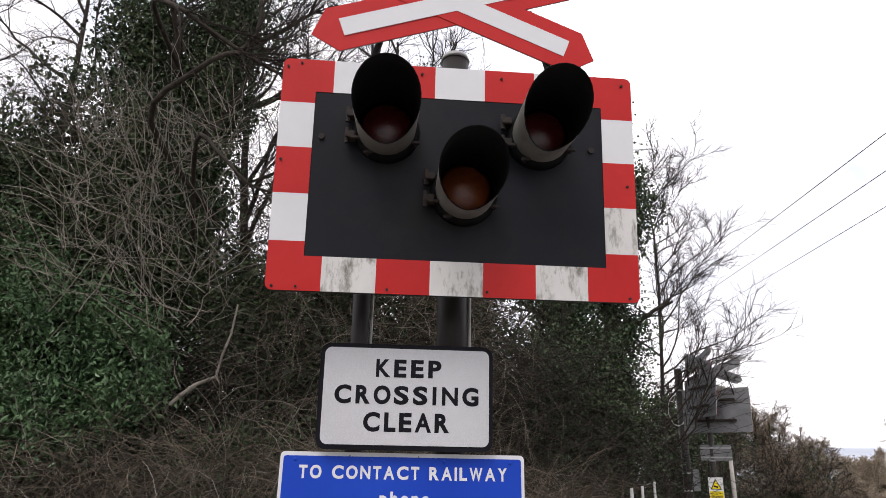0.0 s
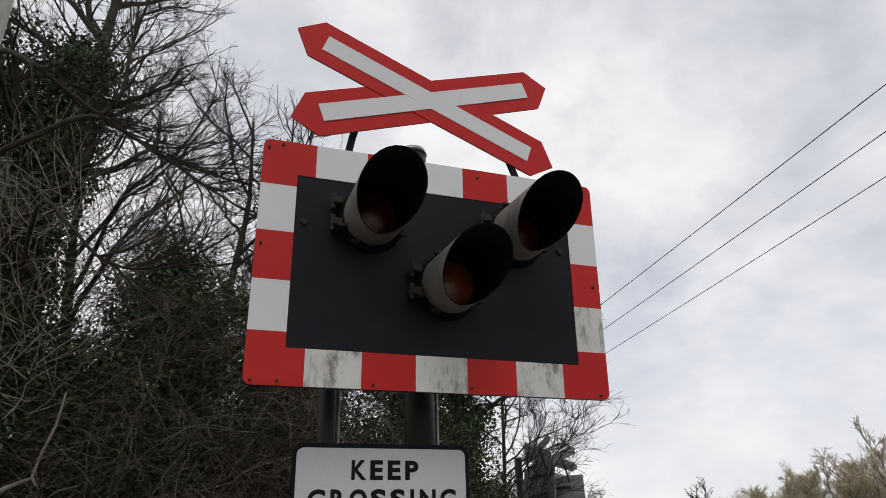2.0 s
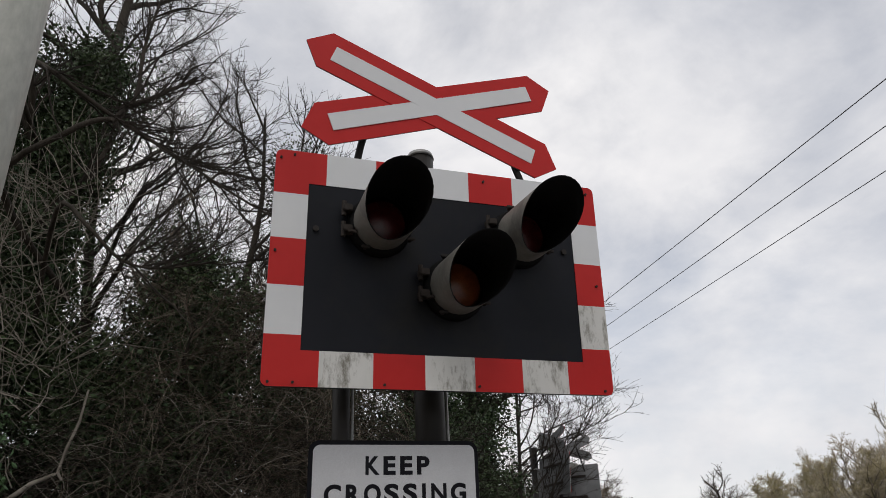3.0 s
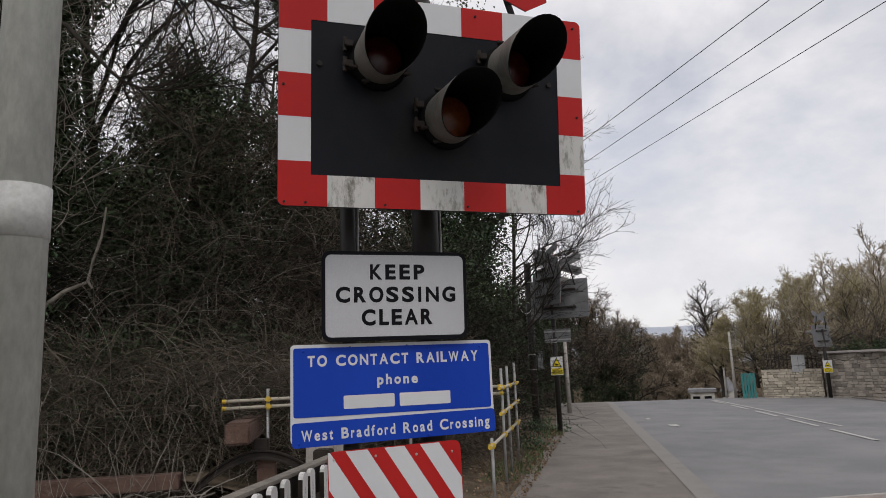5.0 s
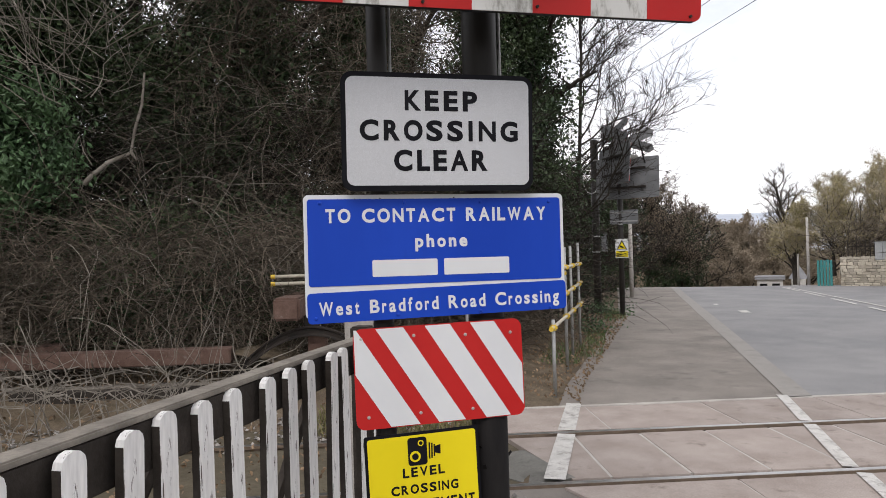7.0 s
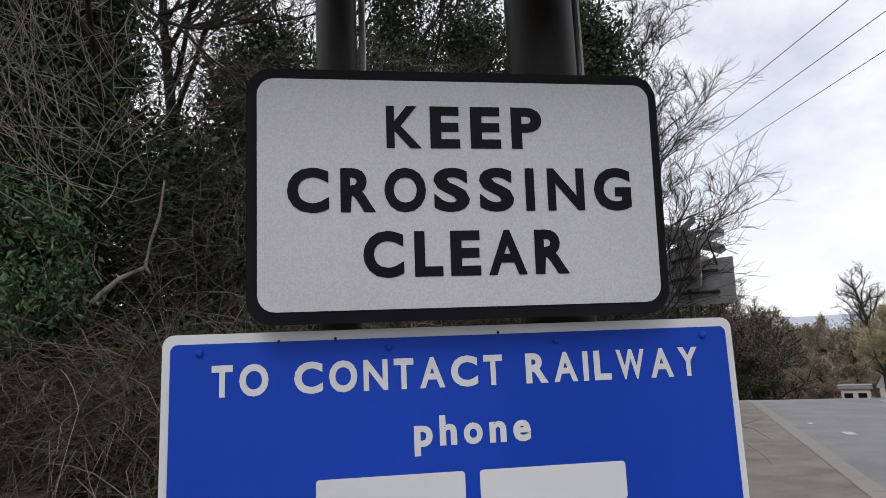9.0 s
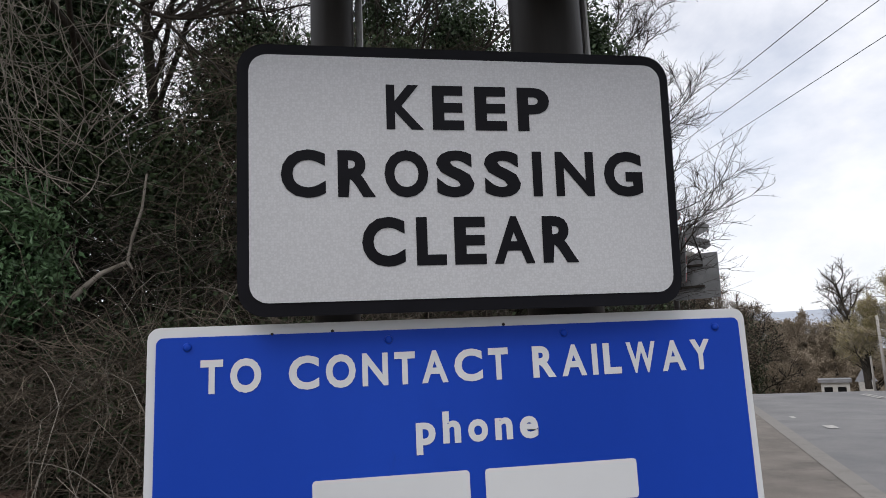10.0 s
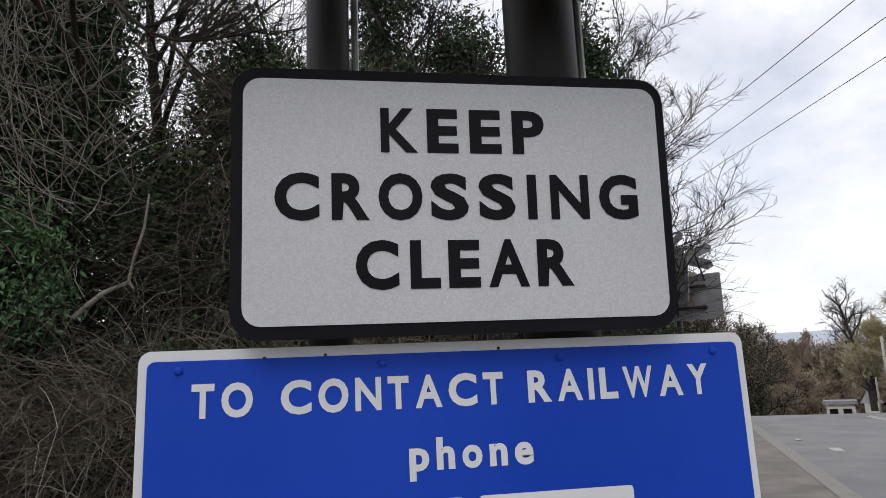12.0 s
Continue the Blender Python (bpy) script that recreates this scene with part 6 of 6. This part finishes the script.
leaf_mass("ivy_cover", [(3.3, 17.5, 9.8, 1.4, 0.8, 1.7), (5.2, 17.3, 8.4, 1.1, 0.8, 2.0), (6.6, 17.3, 9.4, 0.8, 0.7, 1.8)], 26000, 80, 0.09, "ivy", "ragged ivy heads on the trees at the wood's edge", 0.1, 0.8)
leaf_mass("ivy_cover", [(-6.5, 15.6, 3.8, 3.5, 0.5, 1.8), (-1.5, 15.8, 3.6, 3.0, 0.5, 1.6), (2.8, 16.6, 3.0, 2.6, 0.5, 1.8), (5.4, 17.6, 2.6, 1.2, 0.5, 2.2)], 26000, 77, 0.17, "ivy", "deep shaded evergreen leaves low in the wood", 0.0, 0.8)
leaf_mass("ivy_cover", [(-2.4, 11.6, 1.2, 4.6, 0.3, 1.0)], 12000, 78, 0.07, "ivy", "ivy and bramble leaves over the face of the stone wall", 0.0, 0.8)
# litter, weeds and loose sticks on the verge
rs = np.random.RandomState(81)
pos = []
for _ in range(5200):
    a, b = rs.uniform(-9, 0.3), rs.uniform(1.6, 10.5)
    p = TRACK_M @ Vector((a, b, 0))
    if p.dot(ROAD_SIDE) < -1.4:
        pos.append((p.x, p.y, 0.03 + (0.3 * min(1, (b - 8.6) / 1.6) if b > 8.6 else 0)))
for _ in range(2600):
    uu, f = rs.uniform(8.8, 20), rs.uniform(0, 1) ** 1.5
    p = uv(uu, foot_left(uu) + 0.25 - 3.0 * f)
    pos.append((p.x, p.y, 0.05 + 0.12 * min(1, f * 4)))
for _ in range(420):
    p = uv(rs.uniform(2.8, 5.25), -1.92 + 0.55 * rs.uniform(0, 1) ** 1.6)
    pos.append((p.x, p.y, 0.014 + rs.uniform(0, 0.02)))
for _ in range(80):
    p = uv(rs.normal(4.27, 0.08), rs.normal(-0.46, 0.07))
    pos.append((p.x, p.y, 0.012))
lv, lf = leaves(pos, 0.05, rs, 0.0, 0.7)
tagged(part_raw("leaf_litter", lv, lf, "deadleaf"), "dead brown leaves strewn on the earth", "leaves", kind="stuff")
thicket("loose_sticks", [(-6, -0.6, 8.9, 11.2, 0.25, 0.55)], 260, 82, 1.2, "paletwig", "loose sticks and fallen branches by the siding", 0.010, -0.1, 0.15)
thicket("saplings", [(-3.4, -1.2, 7.9, 9.2, -0.05, 0.0)], 60, 83, 1.5, "paletwig", "thin bare saplings beside the fence", 0.007, 0.12, 2.2)
thicket("dry_stems", [(-1.4, 0.2, 3.4, 4.6, -0.02, 0.0), (-2.6, -1.2, 2.6, 4.4, -0.02, 0.0)], 170, 84, 0.6, "bramble", "dry weed stems along the fence foot", 0.003, 0.02, 1.5)


def grass(name, patches, count, seed, h, mat, label):
    r = random.Random(seed)
    verts, faces = [], []
    for _ in range(count):
        u0, u1, v0, v1, z = patches[r.randrange(len(patches))]
        p = uv(r.uniform(u0, u1), r.uniform(v0, v1), z)
        a, hh, w = r.uniform(0, 6.283), h * r.uniform(0.4, 1.3), 0.004 + 0.004 * r.random()
        side, lean_ = Vector((math.cos(a), math.sin(a), 0)) * w, Vector((-math.sin(a), math.cos(a), 0)) * hh * r.uniform(0.1, 0.7)
        b = len(verts)
        for q in (p - side, p + side, p + lean_ * 0.4 + Vector((0, 0, hh * 0.6)) + side * 0.6, p + lean_ + Vector((0, 0, hh))):
            verts.append(tuple(q))
        faces += [(b, b + 1, b + 2), (b, b + 2, b + 3)]
    return tagged(part_raw(name, verts, faces, mat), label, "grass", kind="stuff")


grass("grass", [(3.2, 4.6, -2.05, -1.72, 0.0), (1.0, 4.2, -2.9, -2.05, -0.01), (2.6, 3.6, -2.05, -1.72, 0.0)], 900, 91, 0.06, "weed", "short weeds and grass at the foot of the fence and posts")
grass("grass", [(3.0, 4.8, -2.1, -1.7, 0.0)], 250, 92, 0.05, "weed", "thin grass among the weeds")
grass("grass", [(12.5, 16.5, -1.25, -0.85, 0.02), (19.3, 21.5, -0.95, -0.35, 0.02), (11.5, 14, -1.9, -1.2, 0.05)], 1500, 93, 0.10, "weed", "green weeds along the edge of the far footway")
grass("grass", [(-2.0, 3.0, -6, -2.2, -0.01), (7, 9, -4, -2.0, 0.0)], 4200, 94, 0.14, "drygrass", "rough grass beyond the fence")
leaf_mass("weeds", [(9.0, 18.6, 0.10, 0.35, 0.35, 0.12), (8.3, 18.7, 0.15, 0.4, 0.3, 0.2), (6.3, 15.0, 0.15, 0.5, 0.6, 0.2)], 1500, 95, 0.07, "laurel", "low green weeds round the posts", 0.2, 0.6)

# hedges and trees beyond the crossing
for k, (x, y, h, sd) in enumerate(((10.7, 25.6, 5.6, 1), (13.6, 29.4, 5.2, 2), (25.0, 47.8, 8.8, 3), (26.4, 48.2, 8.6, 4), (27.8, 48.0, 7.8, 5), (29.4, 48.4, 7.2, 6), (31.2, 49.0, 6.6, 7))):
    far = y > 40   # those beyond the crest are browner and barer
    tree("hedge_bush", (x, y, fall(0.452 * x + 0.892 * y) - 0.1), h, 100 + sd, "dense brown-green roadside bush, half leafless", 0.5, 0.10, (0, 0), 20, 5000 if far else 11000, 0.8, 1.2, 1.2, first=0.05, twig_r=0.014 if far else 0.009, group="roadside bushes", ivy_size=0.13, leaf="farwood" if far else "bramble", leaf_n=18000 if far else 9000, leaf_size=0.065)
for k, (x, y, h, sd) in enumerate(((46.5, 69, 9.4, 1), (50, 69, 9.6, 2), (53, 67.5, 9.0, 3), (43, 71, 9.8, 4), (56, 66, 8, 5), (39, 66, 8.6, 6), (48.2, 66, 8.6, 7))):
    tree("far_tree", (x, y, fall(0.452 * x + 0.892 * y) - 0.5), h, 120 + sd, "rounded leafless brown tree in the dip beyond the crest", 0.42, 0.22, (0, 0), 26, 0, density=1.3, first=0.06, twig_r=0.03, twig_mat="farwood", group="trees beyond the crest", up=0.6, leaf="farwood", leaf_n=26000, leaf_size=0.13)
for k, (x, y, h, sd) in enumerate(((27.0, 30.4, 4.6, 1), (29.2, 29.2, 5.8, 2), (30.8, 27.2, 5.6, 3), (26.2, 32.2, 3.8, 4), (28.2, 31.2, 5.0, 7), (32.2, 25.4, 5.0, 8), (30.2, 30.6, 5.8, 9))):
    tree("shrub", (x, y, 0.4), h, 130 + sd, "tall yellow-green shrub above the pale wall", 0.48, 0.10, (0, 0), 24, 0, density=1.3, first=0.05, twig_r=0.010, leaf="bushleaf", leaf_n=13000, leaf_size=0.05, twig_mat="palescrub", group="shrubs above the wall", up=0.8)
tree("bare_tree", (31.3, 38.3, -0.5), 7.6, 141, "lone bare tree with a rounded crown at the roadside", 0.36, 0.20, (-0.02, 0), 24, 0, density=1.15, first=0.42, twig_r=0.007, up=0.6, twig_mat="bramble")
for k, (x, y, h, sd) in enumerate(((33.7, 33.7, 6.0, 1), (34.8, 32.6, 6.8, 2), (36.0, 31.3, 7.6, 3), (37.0, 30.3, 8.6, 4), (38.2, 29.0, 8.6, 5), (35.2, 28.8, 7.0, 6), (33.8, 30.6, 6.0, 7))):
    tree("bare_tree", (x, y, 0.4), h, 150 + sd, "tall leafless brown tree above the dark wall", 0.38, 0.17, (0, 0), 20, 0, density=1.35, first=0.08, twig_r=0.012, twig_mat="palescrub", group="trees above the wall", up=0.8)
leaf_mass("ivy_cover", [(25.9, 20.5, 2.1, 0.4, 4.2, 0.18), (26.3, 15, 2.1, 0.4, 4.2, 0.18)], 6000, 75, 0.12, "ivy", "ivy along the top of the dark wall", 0.2, 0.8)
thicket("brambles", [(26.2, 38, 17, 31, 1.0, 2.6)], 3200, 66, 3.0, "bramble", "dry scrub above the stone walls", 0.02, -0.05, 1.2)
thicket("far_woods", [(30, 150, 95, 130, -9, -5)], 5000, 67, 9.0, "farwood", "leafless far woods in the valley", 0.09, 0.04, 2.0)
